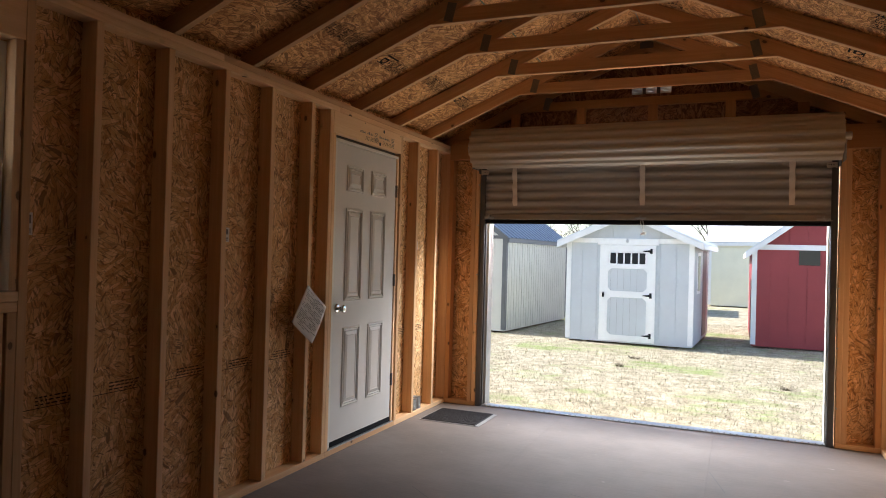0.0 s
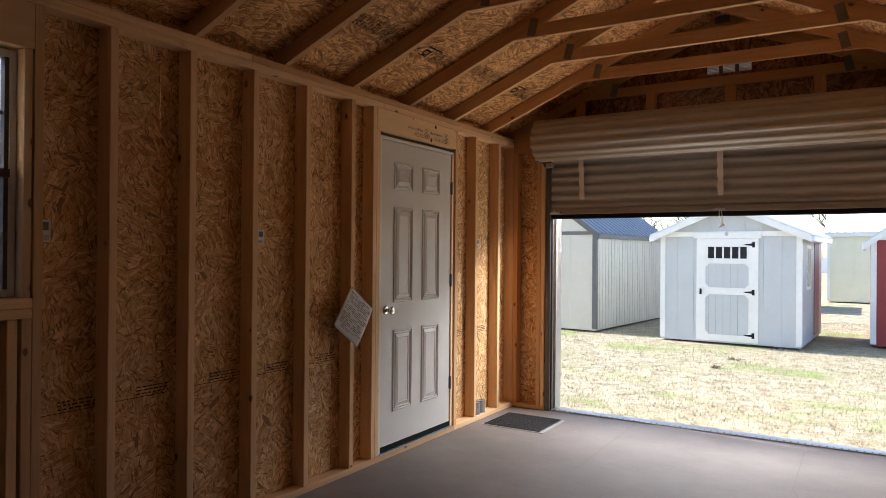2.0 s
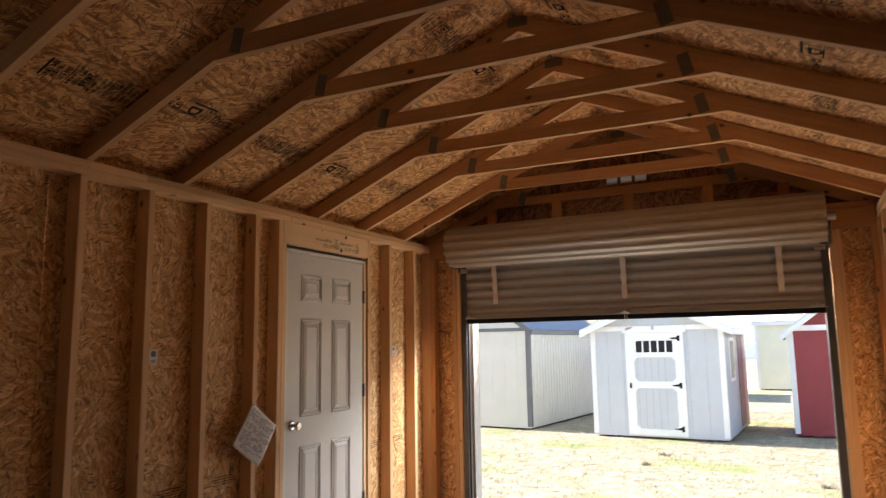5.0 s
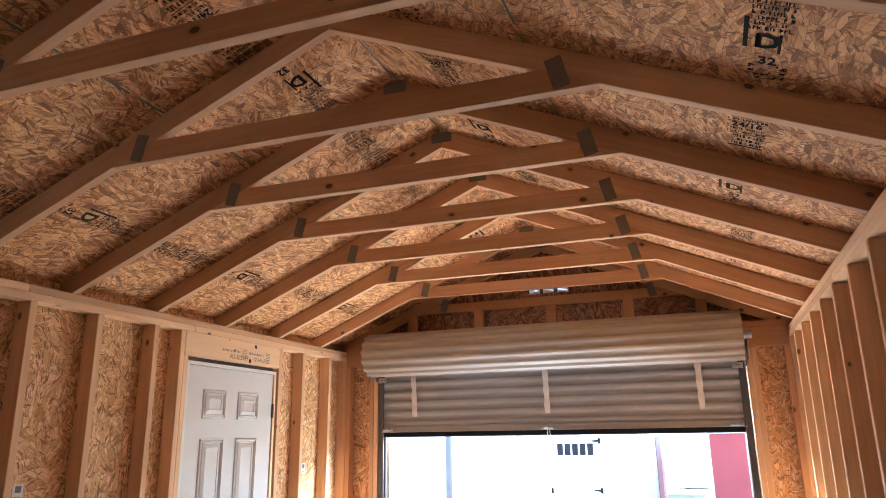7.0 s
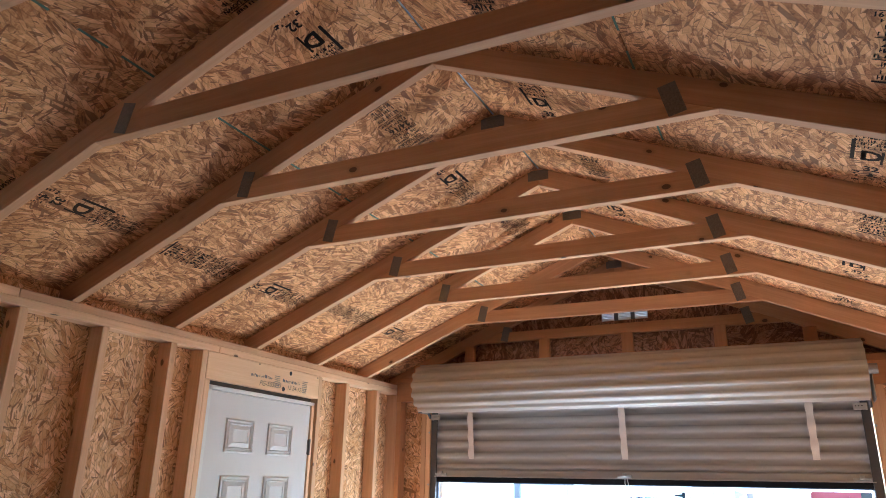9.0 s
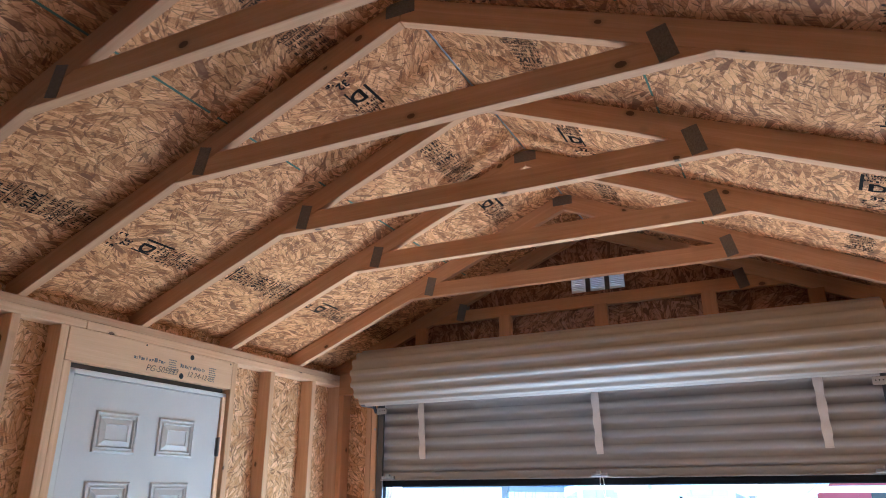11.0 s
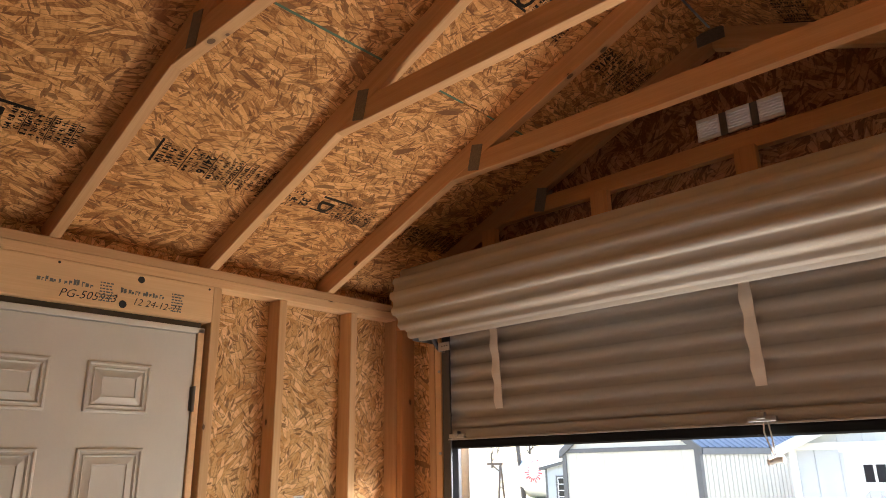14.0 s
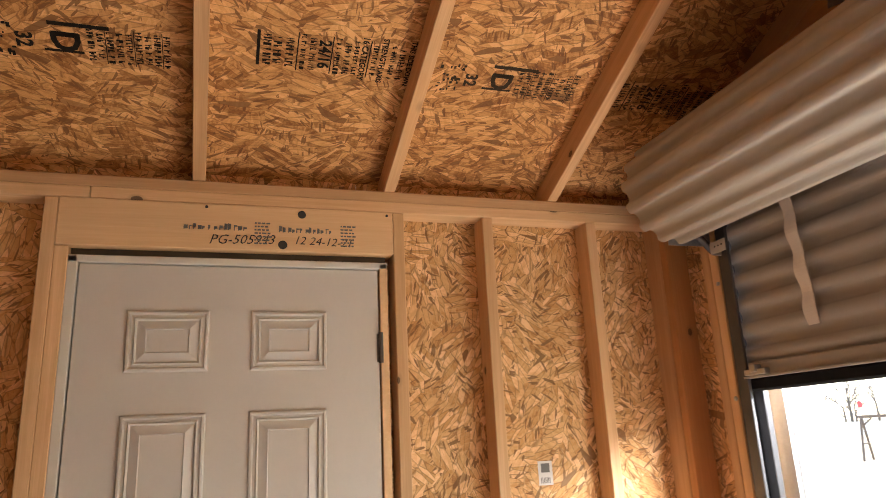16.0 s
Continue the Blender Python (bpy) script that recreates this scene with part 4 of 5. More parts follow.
# ---- small things inside ----
def hung_paper():
    b = bmesh.new()
    n = 12
    grid = []
    for i in range(n + 1):
        r = []
        for j in range(n + 1):
            u, v = i / n, j / n
            yy = -2.294 + 0.196 * u - 0.172 * v
            zz = 1.160 - 0.150 * u - 0.222 * v
            xx = 0.012 + 0.014 * u * u + 0.009 * math.sin(2.4 * v) * (0.4 + u) + 0.004 * v
            r.append(b.verts.new((xx, yy, zz)))
        grid.append(r)
    for i in range(n):
        for j in range(n):
            f = b.faces.new((grid[i][j], grid[i + 1][j], grid[i + 1][j + 1], grid[i][j + 1]))
            f.smooth = True
    me = mesh_of("work_order_sheet", b, M_PAPER)
    ob = new("work_order_sheet", me)
    tagged(ob, "white printed work order sheet pinned askew to a stud", "paper")
    mod = ob.modifiers.new("thickness", "SOLIDIFY")
    mod.thickness = 0.0008
    rg = random.Random(4)
    b = bmesh.new()

    def at(u, v, lift):
        yy = -2.294 + 0.196 * u - 0.172 * v
        zz = 1.160 - 0.150 * u - 0.222 * v
        xx = 0.012 + 0.014 * u * u + 0.009 * math.sin(2.4 * v) * (0.4 + u) + 0.004 * v
        return (xx + lift, yy, zz)

    for r in range(21):
        v = 0.07 + r * 0.041
        u = 0.08
        while u < 0.86:
            w = rg.uniform(0.05, 0.16)
            if rg.random() < 0.72:
                b.faces.new([b.verts.new(at(p, q, 0.0022)) for p, q in ((u, v), (u + w, v), (u + w, v + 0.017), (u, v + 0.017))])
            u += w + 0.03
    part("print_line", b, M_INK, ob, "grey illegible print")
    b = bmesh.new()
    add_lathe(b, [(0.005, 0), (0.005, 0.003), (0.002, 0.006)], pose(0.014, -2.292, 1.149, 0, 90, 0), 8)
    part("pin", b, M_CHROME, ob)


hung_paper()


def price_sticker(y, z, w=0.052, h=0.078):
    """A white product sticker on the sheathing with plain grey print."""
    m = Matrix(((0, 0, 1, -DEPTH - 0.0005), (1, 0, 0, y), (0, 1, 0, z), (0, 0, 0, 1)))
    b = bmesh.new()
    add_box(b, -w / 2, w / 2, -h / 2, h / 2, 0, 0.0008)
    ob = part("sticker", b, M_PAPER, None, "", m)
    tagged(ob, "small white printed label on strand board", "label", "wall labels")
    b = bmesh.new()
    add_quad(b, -w * 0.3, w * 0.3, 0.002, h * 0.4, 0.0012)
    for k in range(7):
        add_quad(b, -w * 0.35 + k * w * 0.1, -w * 0.35 + k * w * 0.1 + w * 0.05, -h * 0.42, -h * 0.18, 0.0012)
    part("print_block", b, M_INK, ob)


price_sticker(-0.505, 1.444)
price_sticker(-2.946, 1.446)
price_sticker(-4.096, 1.446, 0.04, 0.09)


def wall_stamp(y, z, seed):
    """A faint printed line on the wall sheathing."""
    m = Matrix(((0, 0, 1, -DEPTH - 0.0002), (1, 0, 0, y), (0, 1, 0, z), (0, 0, 0, 1)))
    rg = random.Random(seed)
    b = bmesh.new()
    for v in (-0.02, -0.005, 0.010):
        u = -0.02
        while u < 0.13:
            w = rg.uniform(0.008, 0.03)
            add_quad(b, u, u + w, v, v + 0.006)
            u += w + rg.uniform(0.004, 0.012)
    add_quad(b, -0.12, 0.14, -0.032, -0.029)
    part("printed_stamp", b, M_STAMPG, wall_left, "dark printed sheathing stamp", m)


for i, y in enumerate((-4.02, -3.665, -3.26, -2.87, -2.47, -4.60, -0.85, -0.50)):
    wall_stamp(y, 0.735 + 0.004 * (i % 3), 60 + i)

mat_ob = group_of("floor_mat", "charcoal ribbed floor mat with grey border", "mat")
box("border", 0.085, 0.612, -0.735, -0.265, 0.001, 0.006, M_MATEDGE, mat_ob, bevel=0.002)
box("pile", 0.100, 0.580, -0.722, -0.278, 0.006, 0.011, M_MAT, mat_ob, bevel=0.002)
b = bmesh.new()
for i in range(24):
    yy = -0.715 + i * 0.0184
    add_box(b, 0.108, 0.572, yy, yy + 0.008, 0.011, 0.014)
part("ribs", b, M_MAT, mat_ob)


def tin_can(y):
    b = bmesh.new()
    add_lathe(b, [(0.034, 0), (0.036, 0.002), (0.035, 0.006), (0.035, 0.035), (0.034, 0.037), (0.035, 0.040), (0.034, 0.043), (0.035, 0.046), (0.035, 0.094), (0.0365, 0.097), (0.0365, 0.100), (0.033, 0.100), (0.033, 0.094)], pose(-0.042, y, T2 + 0.0025), 24)
    tagged(part("tin_can", b, M_GALV), "small bare metal can standing on the bottom plate", "can", "metal cans")


tin_can(-0.600)
tin_can(-0.515)

# scratches and seams on the floor
rng = random.Random(12)
for x0, y0, x1, y1 in ((1.62, -1.95, 1.95, -2.05), (0.75, -2.25, 1.35, -2.75), (1.55, -0.55, 1.72, -0.70), (2.35, -1.1, 2.45, -1.5)):
    b = bmesh.new()
    d = Vector((x1 - x0, y1 - y0, 0))
    s = Vector((-d.y, d.x, 0)).normalized() * 0.0025
    b.faces.new([b.verts.new(Vector((x0, y0, 0.0015)) + o) for o in (-s, d - s, d + s, s)])
    part("scratch", b, M_BRONZE, floor, "thin dark scratch")


# ---- outside: ground and grass ----
def gz(xx, yy):
    v = noise.noise(Vector((xx * 0.35, yy * 0.35, 3.0))) * 0.03 + noise.noise(Vector((xx * 1.3, yy * 1.3, 7.0))) * 0.012
    return GROUND - 0.02 + v * min(1.0, max(0.0, (yy - 0.2) / 2.0))


axis_x = [-600, -300, -150, -80, -50, -35, -25, -18, -13] + [-10 + 0.35 * i for i in range(52)] + [10, 14, 20, 30, 50, 90, 160, 300, 600]
axis_y = [-400, -200, -100, -50, -25, -12, -6, -2] + [0.0 + 0.3 * i for i in range(56)] + [18, 20, 23, 27, 32, 40, 55, 80, 120, 200, 400, 800]
b = bmesh.new()
grid = [[b.verts.new((xx, yy, gz(xx, yy) if abs(xx) < 12 and -1 < yy < 18 else GROUND - 0.02)) for xx in axis_x] for yy in axis_y]
for r0, r1 in zip(grid, grid[1:]):
    for i in range(len(axis_x) - 1):
        f = b.faces.new((r0[i], r0[i + 1], r1[i + 1], r1[i]))
        f.smooth = True
tagged(part("ground", b, M_GROUND), "dry pale winter lawn with green patches", "ground", kind="structure")


def grass_field():
    rg = random.Random(21)
    verts, faces = [], []
    for i in range(40000):
        yy = 0.3 + 13.5 * rg.random() ** 1.3
        xx = rg.uniform(-4.5, 6.5)
        z = gz(xx, yy)
        for k in range(3):
            a, ln, lean = rg.uniform(0, 6.283), rg.uniform(0.012, 0.042), rg.uniform(0.01, 0.05)
            px, py = xx + rg.uniform(-0.05, 0.05), yy + rg.uniform(-0.05, 0.05)
            c, s = math.cos(a), math.sin(a)
            n = len(verts)
            verts += [(px - 0.003 * s, py + 0.003 * c, z - 0.005), (px + 0.003 * s, py - 0.003 * c, z - 0.005), (px + lean * c, py + lean * s, z + ln)]
            faces.append((n, n + 1, n + 2))
    me = bpy.data.meshes.new("grass")
    me.from_pydata(verts, [], faces)
    T = Tree("straw_blades")
    isl = T.n("NewGeometry").outputs["Random Per Island"]
    p = T.noise(T.scaled(T.n("TexCoord").outputs["Object"], (0.7, 1.3, 1.0)), 0.8, 5.0, 0.7)
    col = T.ramp(isl, [(0.0, (0.10, 0.07, 0.035)), (0.4, (0.33, 0.28, 0.175)), (0.9, (0.55, 0.50, 0.37)), (1.0, (0.24, 0.28, 0.09))])
    col = T.mix(T.ramp(p, [(0.54, (0, 0, 0)), (0.62, (0.75, 0.75, 0.75))]), col, (0.20, 0.27, 0.07))
    me.materials.append(T.done(col, 0.9))
    tagged(new("grass", me), "short dry straw-coloured grass blades", "grass", kind="stuff")


grass_field()


def weed_tuft(x, y, r, seed):
    rg = random.Random(seed)
    b = bmesh.new()
    for i in range(70):
        a, l = rg.uniform(0, 6.283), rg.uniform(0.3, 1.0) * r
        z = gz(x, y)
        p0 = Vector((x + rg.uniform(-r, r) * 0.5, y + rg.uniform(-r, r) * 0.5, z - 0.01))
        p1 = p0 + Vector((math.cos(a) * l, math.sin(a) * l, rg.uniform(0.02, 0.08)))
        s = Vector((-math.sin(a), math.cos(a), 0)) * 0.006
        b.faces.new([b.verts.new(p) for p in (p0 - s, p0 + s, p1)])
    tagged(part("weed_tuft", b, M_SKID), "small brown matted weed clump in the lawn", "weeds", "weed clumps")


weed_tuft(0.95, 5.9, 0.16, 1)
weed_tuft(0.85, 4.9, 0.12, 2)
weed_tuft(3.1, 4.2, 0.12, 3)


# ---- outside: portable sheds ----
def sided_wall(name, parent, p0, p1, z0, ztop, mat, step=0.2, gap=0.0025, ridge=None):
    """Vertical siding boards from p0 to p1 on the plan; ridge gives a gable height at the middle."""
    p0, p1 = Vector((*p0, 0)), Vector((*p1, 0))
    d = p1 - p0
    ln = d.length
    d.normalize()
    holder = parent
    n = max(1, round(ln / step))
    ang = math.degrees(math.atan2(d.y, d.x))
    for i in range(n):
        a, c = ln * i / n + gap, ln * (i + 1) / n - gap

        def top(s):
            return ztop if ridge is None else ztop + (ridge - ztop) * (1 - abs(2 * s / ln - 1))

        pts = [(a, z0), (c, z0), (c, top(c))] + ([(ln / 2, top(ln / 2))] if a < ln / 2 < c and ridge else []) + [(a, top(a))]
        bb = bmesh.new()
        add_prism(bb, pts, -0.012, 0.0)
        part("siding_board", bb, mat, holder, "", pose(p0.x, p0.y, 0, 0, 0, ang))
    bb = bmesh.new()
    pts = [(0, z0), (ln, z0), (ln, ztop)] + ([(ln / 2, ridge)] if ridge else []) + [(0, ztop)]
    add_prism(bb, pts, 0.0005, 0.05)
    part("wall_core", bb, mat, holder, "", pose(p0.x, p0.y, 0, 0, 0, ang))


def gable_shed(name, label, x0, x1, y0, y1, eave, ridge, wall_mat, trim_mat, roof_mat, over=0.18, z0=GROUND + 0.05, step=0.3, turn=0.0, gap=0.0025, front_gap=None):
    """A small shed with its gable end towards -y. Built at its own origin, the front left corner."""
    s = group_of(name, label, "shed", at=pose(x0, y0, 0, 0, 0, turn))
    w, dpt = x1 - x0, y1 - y0
    sided_wall("wall", s, (0, 0), (w, 0), z0, eave, wall_mat, step if front_gap is None else 0.3, gap if front_gap is None else front_gap, ridge)
    sided_wall("wall", s, (w, 0), (w, dpt), z0, eave, wall_mat, step, gap)
    sided_wall("wall", s, (0, dpt), (0, 0), z0, eave, wall_mat, step, gap)
    sided_wall("wall", s, (w, dpt), (0, dpt), z0, eave, wall_mat, 1.2, gap, ridge)
    sl = (ridge - eave) / (w / 2)
    for sg in (0, 1):
        bb = bmesh.new()
        pts = []
        nrib = int((dpt + 2 * over) / 0.23)
        e, pk = (-over, eave - over * sl), (w / 2, ridge)
        for yy in range(nrib + 1):
            pts.append(-over + (dpt + 2 * over) * yy / nrib)
        prevv = None
        for yy in pts:
            for off, up in ((-0.03, 0.0), (-0.012, 0.022), (0.012, 0.022), (0.03, 0.0)):
                y_ = min(max(yy + off, -over), dpt + over)
                r = [bb.verts.new((px if sg == 0 else w - px, y_, pz + 0.03 + up)) for px, pz in (e, pk)]
                if prevv:
                    bb.faces.new((prevv[0], prevv[1], r[1], r[0]))
                prevv = r
        part("roof", bb, roof_mat, s, "ribbed metal roof")
        bb = bmesh.new()
        th = 0.09
        add_prism(bb, [(e[0] if sg == 0 else w - e[0], e[1] + 0.025), (w / 2, pk[1] + 0.025), (w / 2, pk[1] - th), (e[0] if sg == 0 else w - e[0], e[1] - th)], -over, -over + 0.03)
        part("barge_board", bb, trim_mat, s)
        xa = e[0] if sg == 0 else w - e[0]
        box("fascia", xa - 0.015, xa + 0.015, -over + 0.031, dpt + over, e[1] - 0.075, e[1] + 0.02, trim_mat, s)
        bb = bmesh.new()
        add_prism(bb, [(e[0] if sg == 0 else w - e[0], e[1]), (w / 2, pk[1]), (w / 2, pk[1] + 0.02), (e[0] if sg == 0 else w - e[0], e[1] + 0.02)], -over + 0.032, dpt + over)
        part("soffit", bb, trim_mat, s)
    for xa, xb in ((-0.016, 0.075), (w - 0.075, w + 0.016)):
        box("corner_trim", xa, xb, -0.030, 0.06, z0, eave, trim_mat, s)
        box("corner_trim", xa, xb, dpt - 0.06, dpt + 0.03, z0, eave, trim_mat, s)
    box("base_board", 0.0, w, -0.018, dpt, z0 - 0.03, z0 + 0.05, wall_mat, s)
    for xs in (0.3, w - 0.4):
        box("skid", xs, xs + 0.12, 0.02, dpt, GROUND - 0.05, z0 - 0.03, M_SKID, s)
    return s


white_shed = gable_shed("shed", "light grey shed with white trim and small panelled door", -0.655, 1.735, 7.85, 10.6, 1.76, 2.28, M_GREYWALL, M_WHITE, M_ROOFWHITE, turn=-3.0)
box("frieze", 0.06, 2.33, -0.034, -0.013, 1.70, 1.79, M_WHITE, white_shed)
dr = new("shed_door")
dr.parent = white_shed
dr.matrix_basis = pose(0.655, 0, 0)
Z = -0.20
box("door_leaf", 0.03, 1.02, -0.026, -0.013, Z, 1.66, M_GREYWALL, dr)
for a, c in ((0.0, 0.105), (0.955, 1.06)):
    box("door_stile", a, c, -0.040, -0.013, Z, 1.68, M_WHITE, dr)
for i in range(6):
    a = 0.165 + i * 0.125
    if i < 5:
        box("door_groove", a + 0.05, a + 0.053, -0.0275, -0.0255, Z + 0.1, 1.2, M_DKTRIM, dr)
for z0_, z1_ in ((Z, -0.085), (0.645, 0.770), (1.205, 1.285), (1.525, 1.66)):
    box("door_rail", 0.105, 0.955, -0.039, -0.013, z0_, z1_, M_WHITE, dr)
box("head_casing", -0.05, 1.11, -0.050, -0.013, 1.662, 1.775, M_WHITE, dr, bevel=0.004)
for a in (0.105, 0.955):
    s_ = 1 if a < 0.5 else -1
    for z_, up in ((-0.085, 1), (0.645, -1), (0.770, 1), (1.205, -1)):
        bb = bmesh.new()
        add_prism(bb, [(a, z_), (a + 0.12 * s_, z_), (a, z_ + 0.12 * up)], -0.0385, -0.020)
        part("corner_block", bb, M_WHITE, dr)
    box("door_inner_stile", *sorted((a, a + 0.055 * s_)), -0.0388, -0.014, -0.085, 1.525, M_WHITE, dr)
for i in range(5):
    a = 0.20 + i * 0.139
    box("transom_pane", a, a + 0.108, -0.034, -0.028, 1.300, 1.510, M_DARKGLASS, dr)
box("transom_backing", 0.16, 0.90, -0.030, -0.014, 1.285, 1.525, M_WHITE, dr)
for z_ in (-0.07, 0.70, 1.55):
    bb = bmesh.new()
    add_prism(bb, [(0.83, z_ - 0.008), (0.955, z_ - 0.022), (0.955, z_ - 0.05), (1.0, z_ - 0.05), (1.0, z_ + 0.05), (0.955, z_ + 0.05), (0.955, z_ + 0.022), (0.83, z_ + 0.008)], -0.047, -0.040)
    part("strap_hinge", bb, M_BLACK, dr, "black strap hinge")
box("door_latch", 0.06, 0.095, -0.060, -0.040, 0.64, 0.74, M_BLACK, dr, bevel=0.004)
bb = bmesh.new()
add_lathe(bb, [(0.05, 0), (0.05, 0.01), (0.025, 0.02)], pose(1.18, -0.034, 1.74, 90, 0, 0), 8)
part("ornament", bb, M_GALV, white_shed, "small grey star ornament")
for ya in (0.55,):
    box("side_window", 2.395, 2.412, ya, ya + 0.55, 0.75, 1.55, M_WHITE, white_shed)
    box("window_pane", 2.412, 2.416, ya + 0.06, ya + 0.49, 0.81, 1.49, M_DARKGLASS, white_shed)
box("side_window", 2.395, 2.412, 1.6, 2.3, -0.15, 1.6, M_DKTRIM, white_shed, "dark side door recess")

tan_shed = gable_shed("shed", "cream metal-sided shed with charcoal trim and slate roof", -4.70, -2.085, 8.50, 12.6, 1.80, 2.75, M_TANMETAL, M_DKTRIM, M_ROOFBLUE, over=0.06, step=0.15, turn=-5.0, gap=0.012, front_gap=0.0012)
box("frieze", 0.05, 2.62, -0.032, -0.013, 1.76, 1.83, M_DKTRIM, tan_shed)
red_shed = gable_shed("shed", "barn red shed with white trim and small window", 2.76, 5.6, 8.87, 12.5, 1.66, 2.75, M_RED, M_WHITE, M_ROOFWHITE, over=0.13, turn=0.0)
box("frieze", 0.05, 2.8, -0.034, -0.013, 1.65, 1.75, M_WHITE, red_shed)
box("window_pane", 0.80, 1.16, -0.020, -0.013, 1.365, 1.645, M_DARKGLASS, red_shed)
cream_shed = gable_shed("shed", "pale cream shed with white ribbed metal roof", 1.5, 7.5, 22.0, 26.0, 2.10, 2.15, M_CREAM, M_WHITE, M_ROOFWHITE, over=0.1, step=0.4)
for i in range(24):
    box("roof_rib", 0.0 + i * 0.25, 0.03 + i * 0.25, -0.1, 2.0, 2.16, 2.19, M_ROOFWHITE, cream_shed, m=pose(0, 0, 0) @ pose(0, -0.1, 2.16, 20, 0, 0) @ pose(0, 0.1, -2.16))
box("roof_slope", -0.1, 6.1, 0, 2.1, -0.02, 0.0, M_ROOFWHITE, cream_shed, m=pose(0, -0.1, 2.165, 22, 0, 0))
far_shed = gable_shed("shed", "distant grey shed with rust-coloured metal roof", -2.6, 0.3, 17.0, 20.0, 1.7, 2.6, M_DKTRIM, M_WHITE, M_ROOFRED, over=0.1, step=0.4)
for i in range(2):
    box("window_frame", 1.9 + i * 0.5, 2.3 + i * 0.5, -0.03, -0.013, 0.5, 1.3, M_WHITE, far_shed)
    box("window_pane", 1.95 + i * 0.5, 2.25 + i * 0.5, -0.035, -0.03, 0.55, 1.25, M_MAROON, far_shed)

# neighbour seen through the side window
nb = group_of("neighbour_building", "white ribbed metal building over maroon siding", "building")
box("wall", -9.0, -3.0, -9.5, -1.2, GROUND - 0.05, 1.75, M_MAROON, nb)
for k in range(10):
    z = GROUND + 0.05 + 0.19 * k
    box("siding_board", -3.02, -2.985, -9.5, -1.2, z, z + 0.178, M_MAROON, nb)
box("upper_wall", -9.0, -3.004, -9.5, -1.2, 1.78, 4.3, M_ROOFWHITE, nb)
for k in range(13):
    z = 1.78 + 0.19 * k
    bb = bmesh.new()
    add_prism(bb, [(-3.004, z), (-2.978, z), (-2.996, z + 0.188), (-3.004, z + 0.188)], -9.5, -1.2)
    part("metal_panel", bb, M_ROOFWHITE, nb)
for ya in (-6.6, -3.36):
    w_ = new("window")
    w_.parent = nb
    box("window_frame", -2.975, -2.95, ya, ya + 1.0, 0.65, 1.74, M_WHITE, w_)
    for za in (0.72, 1.24):
        box("pane", -2.95, -2.945, ya + 0.06, ya + 0.94, za, za + 0.44, M_DARKGLASS, w_)


# ---- outside: far yard seen past the jamb ----
def swing_frame(x, y):
    s = group_of("swing_frame", "weathered brown timber A-frame swing stand", "swing stand", at=pose(x, y, GROUND, 0, 0, 25))
    for xa in (0.0, 2.4):
        for sy in (-1, 1):
            board("leg", (xa, 0.62 * sy, 0), (xa, 0.06 * sy, 1.82), 0.09, 0.09, M_SWING, s, "", (1, 0, 0))
        board("brace", (xa, -0.40, 0.72), (xa, 0.40, 0.72), 0.08, 0.05, M_SWING, s)
        board("brace", (xa, -0.16, 1.50), (xa, 0.16, 1.50), 0.08, 0.05, M_SWING, s)
        sx = 1 if xa < 1 else -1
        board("knee_brace", (xa, 0, 1.45), (xa + 0.42 * sx, 0, 1.80), 0.07, 0.05, M_SWING, s, "", (0, 1, 0))
    board("beam", (-0.12, 0, 1.86), (2.52, 0, 1.86), 0.12, 0.10, M_SWING, s, "", (0, 1, 0))
    bb = bmesh.new()
    for k in range(7):
        add_tube(bb, [(1.1, 0, 1.80 - k * 0.12), (1.1, 0.0, 1.70 - k * 0.12)], 0.012, sides=5)
    part("chain", bb, M_GALV, s)


swing_frame(-22.7, 25.5)
tank = group_of("storage_tank", "white painted horizontal tank with red painted badge", "tank", at=pose(-22.9, 32.0, GROUND, 0, 0, -12))
bb = bmesh.new()
add_lathe(bb, [(0.75, 0), (1.05, 0.12), (1.18, 0.4), (1.18, 11.6), (1.05, 11.9), (0.75, 12.0)], pose(0, 0, 1.18, 0, 90, 0), 28)
part("shell", bb, M_WHITE, tank)
bb = bmesh.new()
R = 1.19
for ka, kb, xa, xb in ((0.05, 0.55, 0.9, 2.6),):
    nseg = 12
    for i in range(22):
        a0, a1 = 2 * math.pi * i / 22, 2 * math.pi * (i + 0.62) / 22
        rr = 0.62 + 0.14 * (i % 2)
        pts = [(1.8 + 0.36 * math.cos(a0), 0.36 * math.sin(a0)), (1.8 + rr * math.cos(a0), rr * 0.8 * math.sin(a0)), (1.8 + rr * math.cos(a1), rr * 0.8 * math.sin(a1)), (1.8 + 0.36 * math.cos(a1), 0.36 * math.sin(a1))]
        bb.faces.new([bb.verts.new((px, -math.sqrt(max(0.0, R * R - (pz + 0.25) ** 2)) - 0.004, 1.18 + pz + 0.25)) for px, pz in pts])
part("badge", bb, M_LOGO, tank, "red sunburst painted badge")
bb = bmesh.new()
add_tube(bb, [(0.8, 0, 2.34), (0.8, 0, 2.6), (2.2, 0, 2.6), (2.2, 0, 2.34)], 0.03, sides=6)
part("rail", bb, M_WHITE, tank)
small_shed = gable_shed("shed", "light grey garden shed with dark-trimmed grid window", -14.6, -11.9, 22.0, 25.0, 1.45, 1.75, M_GREYWALL, M_DKTRIM, M_ROOFWHITE, over=0.2, step=0.3, turn=8)
box("window_frame", 0.45, 1.25, -0.035, -0.013, 0.0, 1.12, M_DKTRIM, small_shed)
box("window_frame", 0.53, 1.17, -0.045, -0.034, 0.07, 1.05, M_WHITE, small_shed)
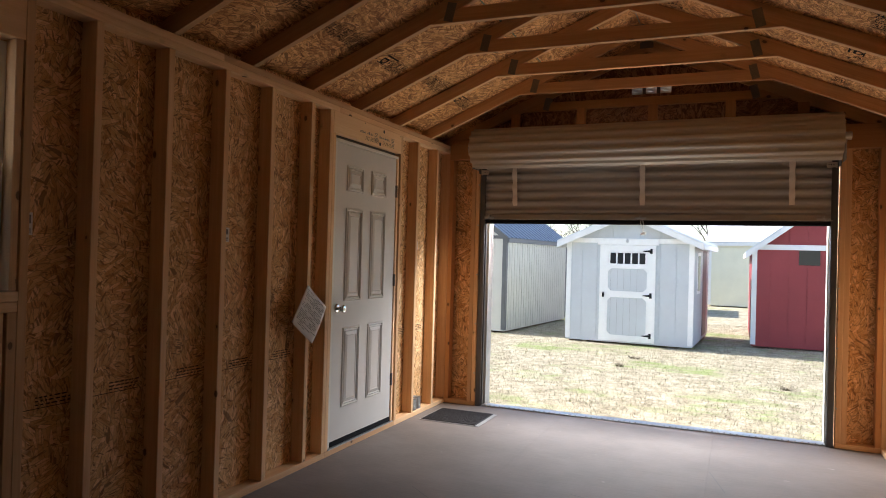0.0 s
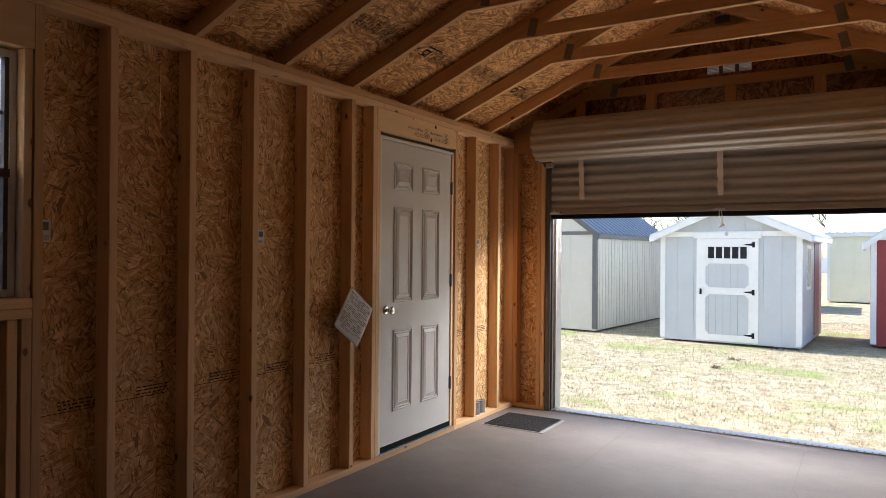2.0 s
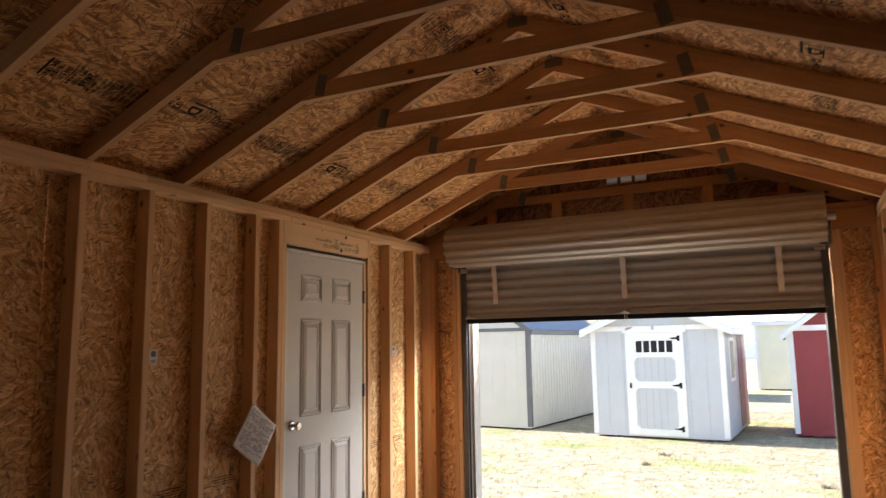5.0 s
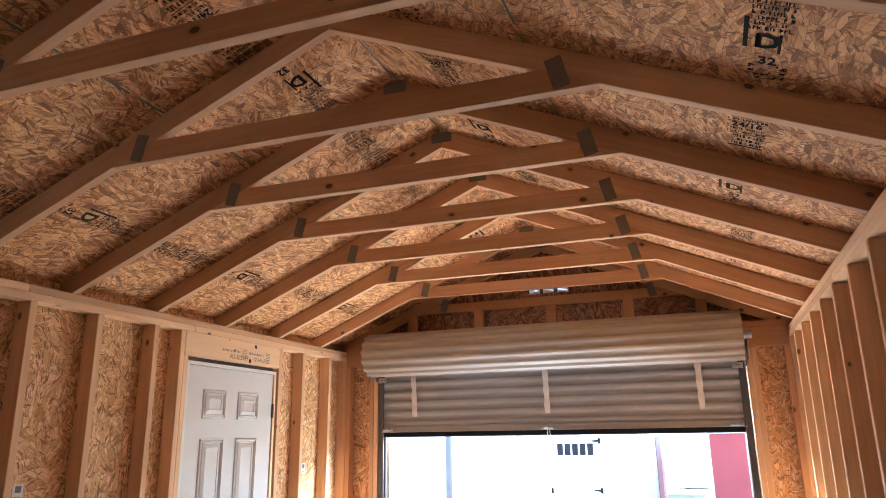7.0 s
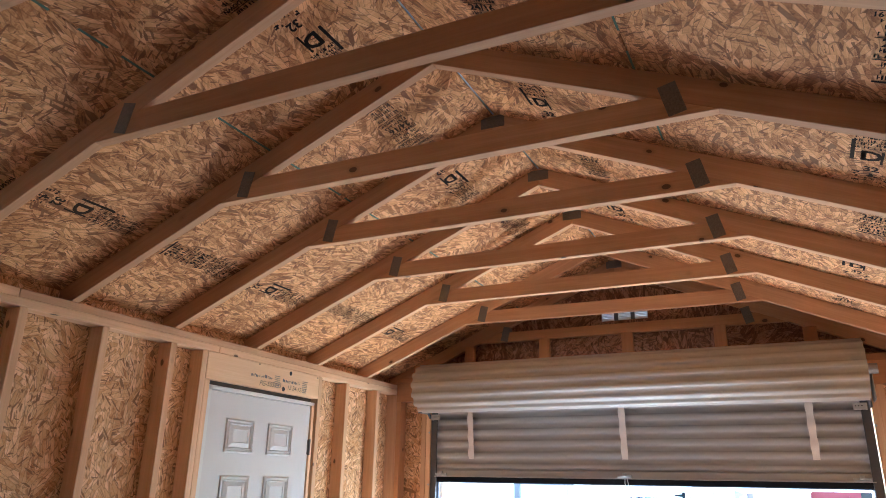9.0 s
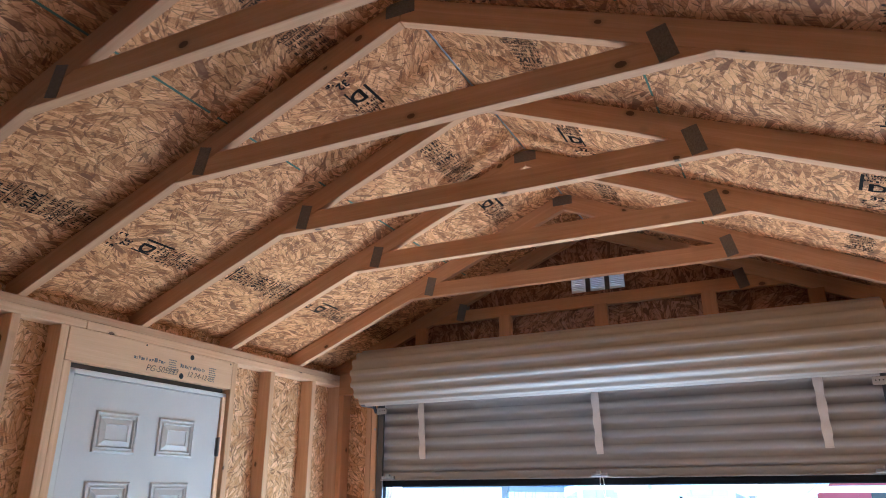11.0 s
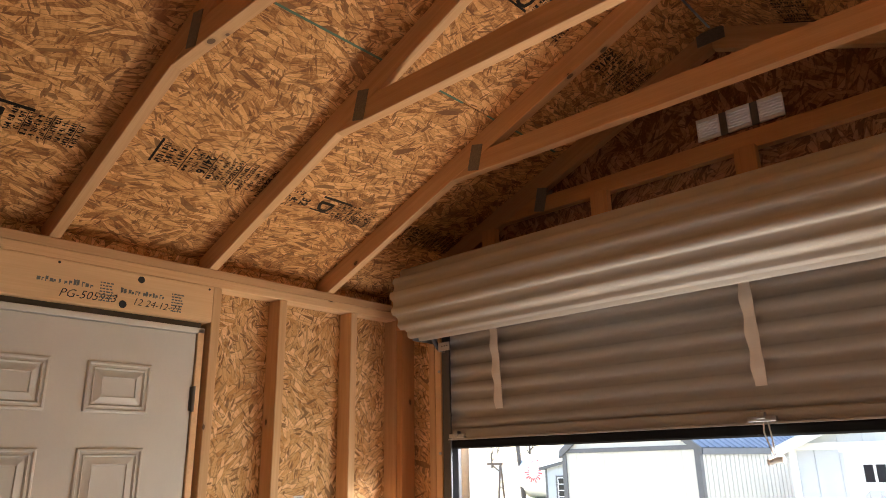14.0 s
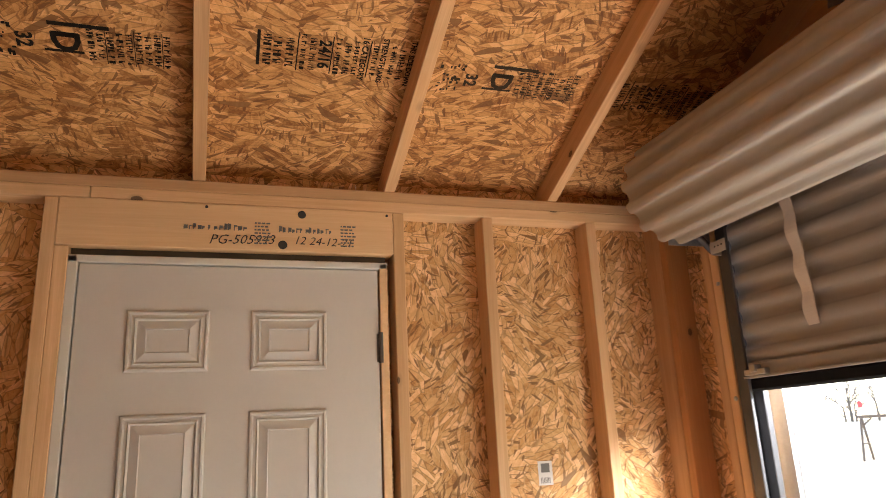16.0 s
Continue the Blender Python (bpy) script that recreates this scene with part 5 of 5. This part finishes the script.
for i in range(2):
    for k in range(4):
        box("window_pane", 0.57 + i * 0.29, 0.83 + i * 0.29, -0.050, -0.044, 0.11 + k * 0.235, 0.31 + k * 0.235, M_DARKGLASS, small_shed)


def utility_pole(x, y, h, lean=0.0):
    bb = bmesh.new()
    add_tube(bb, [(x, y, GROUND - 0.2), (x + lean * 0.5, y, h / 2), (x + lean, y, h)], 0.14, 0.10, 10)
    tagged(part("utility_pole", bb, M_BARK), "tall weathered timber utility pole", "pole", "utility poles")


utility_pole(-22.5, 31.0, 9, -0.9)
utility_pole(3.4, 40.0, 8)
utility_pole(-30.0, 60.0, 9)


def bare_tree(x, y, h, seed, green=False):
    rg = random.Random(seed)
    t = group_of("tree", "green cedar tree in the distance" if green else "leafless grey winter tree in the distance", "tree", "far trees")
    trunk, crown = bmesh.new(), bmesh.new()
    base = Vector((x, y, GROUND - 0.1))
    add_tube(trunk, [base, base + Vector((0.1, 0, h * 0.25)), base + Vector((0.0, 0, h * 0.5))], 0.03 * h, 0.016 * h, 7)
    part("trunk", trunk, M_BARK, t)
    if green:
        for i in range(900):
            v = rg.random()
            r = h * 0.26 * (1 - v) ** 0.7 * math.sqrt(rg.random())
            a = rg.uniform(0, 6.283)
            c = base + Vector((r * math.cos(a), r * math.sin(a), h * (0.08 + 0.92 * v)))
            q = [c + Vector((rg.uniform(-1, 1), rg.uniform(-1, 1), rg.uniform(-0.6, 0.6))) * h * 0.03 for _ in range(3)]
            crown.faces.new([crown.verts.new(p) for p in q])
    else:
        def limb(p, d, ln, r, depth):
            q = p + d * ln
            add_tube(crown, [p, (p + q) / 2 + Vector((rg.uniform(-1, 1), rg.uniform(-1, 1), 0.4)) * ln * 0.06, q], r, r * 0.6, 4)
            if depth:
                for _ in range(3):
                    nd = (d + Vector((rg.uniform(-1, 1), rg.uniform(-1, 1), rg.uniform(-0.3, 0.8))) * 0.75).normalized()
                    limb(p + d * ln * rg.uniform(0.55, 1.0), nd, ln * rg.uniform(0.6, 0.8), r * 0.58, depth - 1)

        for _ in range(5):
            d = Vector((rg.uniform(-0.8, 0.8), rg.uniform(-0.8, 0.8), rg.uniform(0.5, 1.0))).normalized()
            limb(base + Vector((0, 0, h * rg.uniform(0.25, 0.5))), d, h * 0.26, 0.010 * h, 3)
    part("crown", crown, M_EVERGREEN if green else M_BARK, t)


rng = random.Random(77)
for i in range(26):
    bare_tree(-112 + i * 5.2 + rng.uniform(-2, 2), 88 + rng.uniform(-8, 14), rng.uniform(7, 11), 200 + i)
bare_tree(-106, 104, 9.0, 301, True)
bare_tree(-112, 108, 8.0, 302, True)

far_fence = group_of("far_fence", "pale fence and low sheds along the far road", "fence")
for i in range(30):
    box("fence_panel", -75 + i * 2.5, -72.6 + i * 2.5, 66, 66.1, GROUND, 1.15, M_ROOFWHITE, far_fence)
sign = group_of("stop_sign", "distant red octagonal road sign on a post", "road sign")
bb = bmesh.new()
add_tube(bb, [(-77, 85, GROUND), (-77, 85, 3.0)], 0.04, sides=6)
part("post", bb, M_GALV, sign)
bb = bmesh.new()
add_lathe(bb, [(0.5, 0), (0.5, 0.03)], pose(-77, 84.9, 3.4, 90, 22.5, 0), 8)
part("plate", bb, M_LOGO, sign)
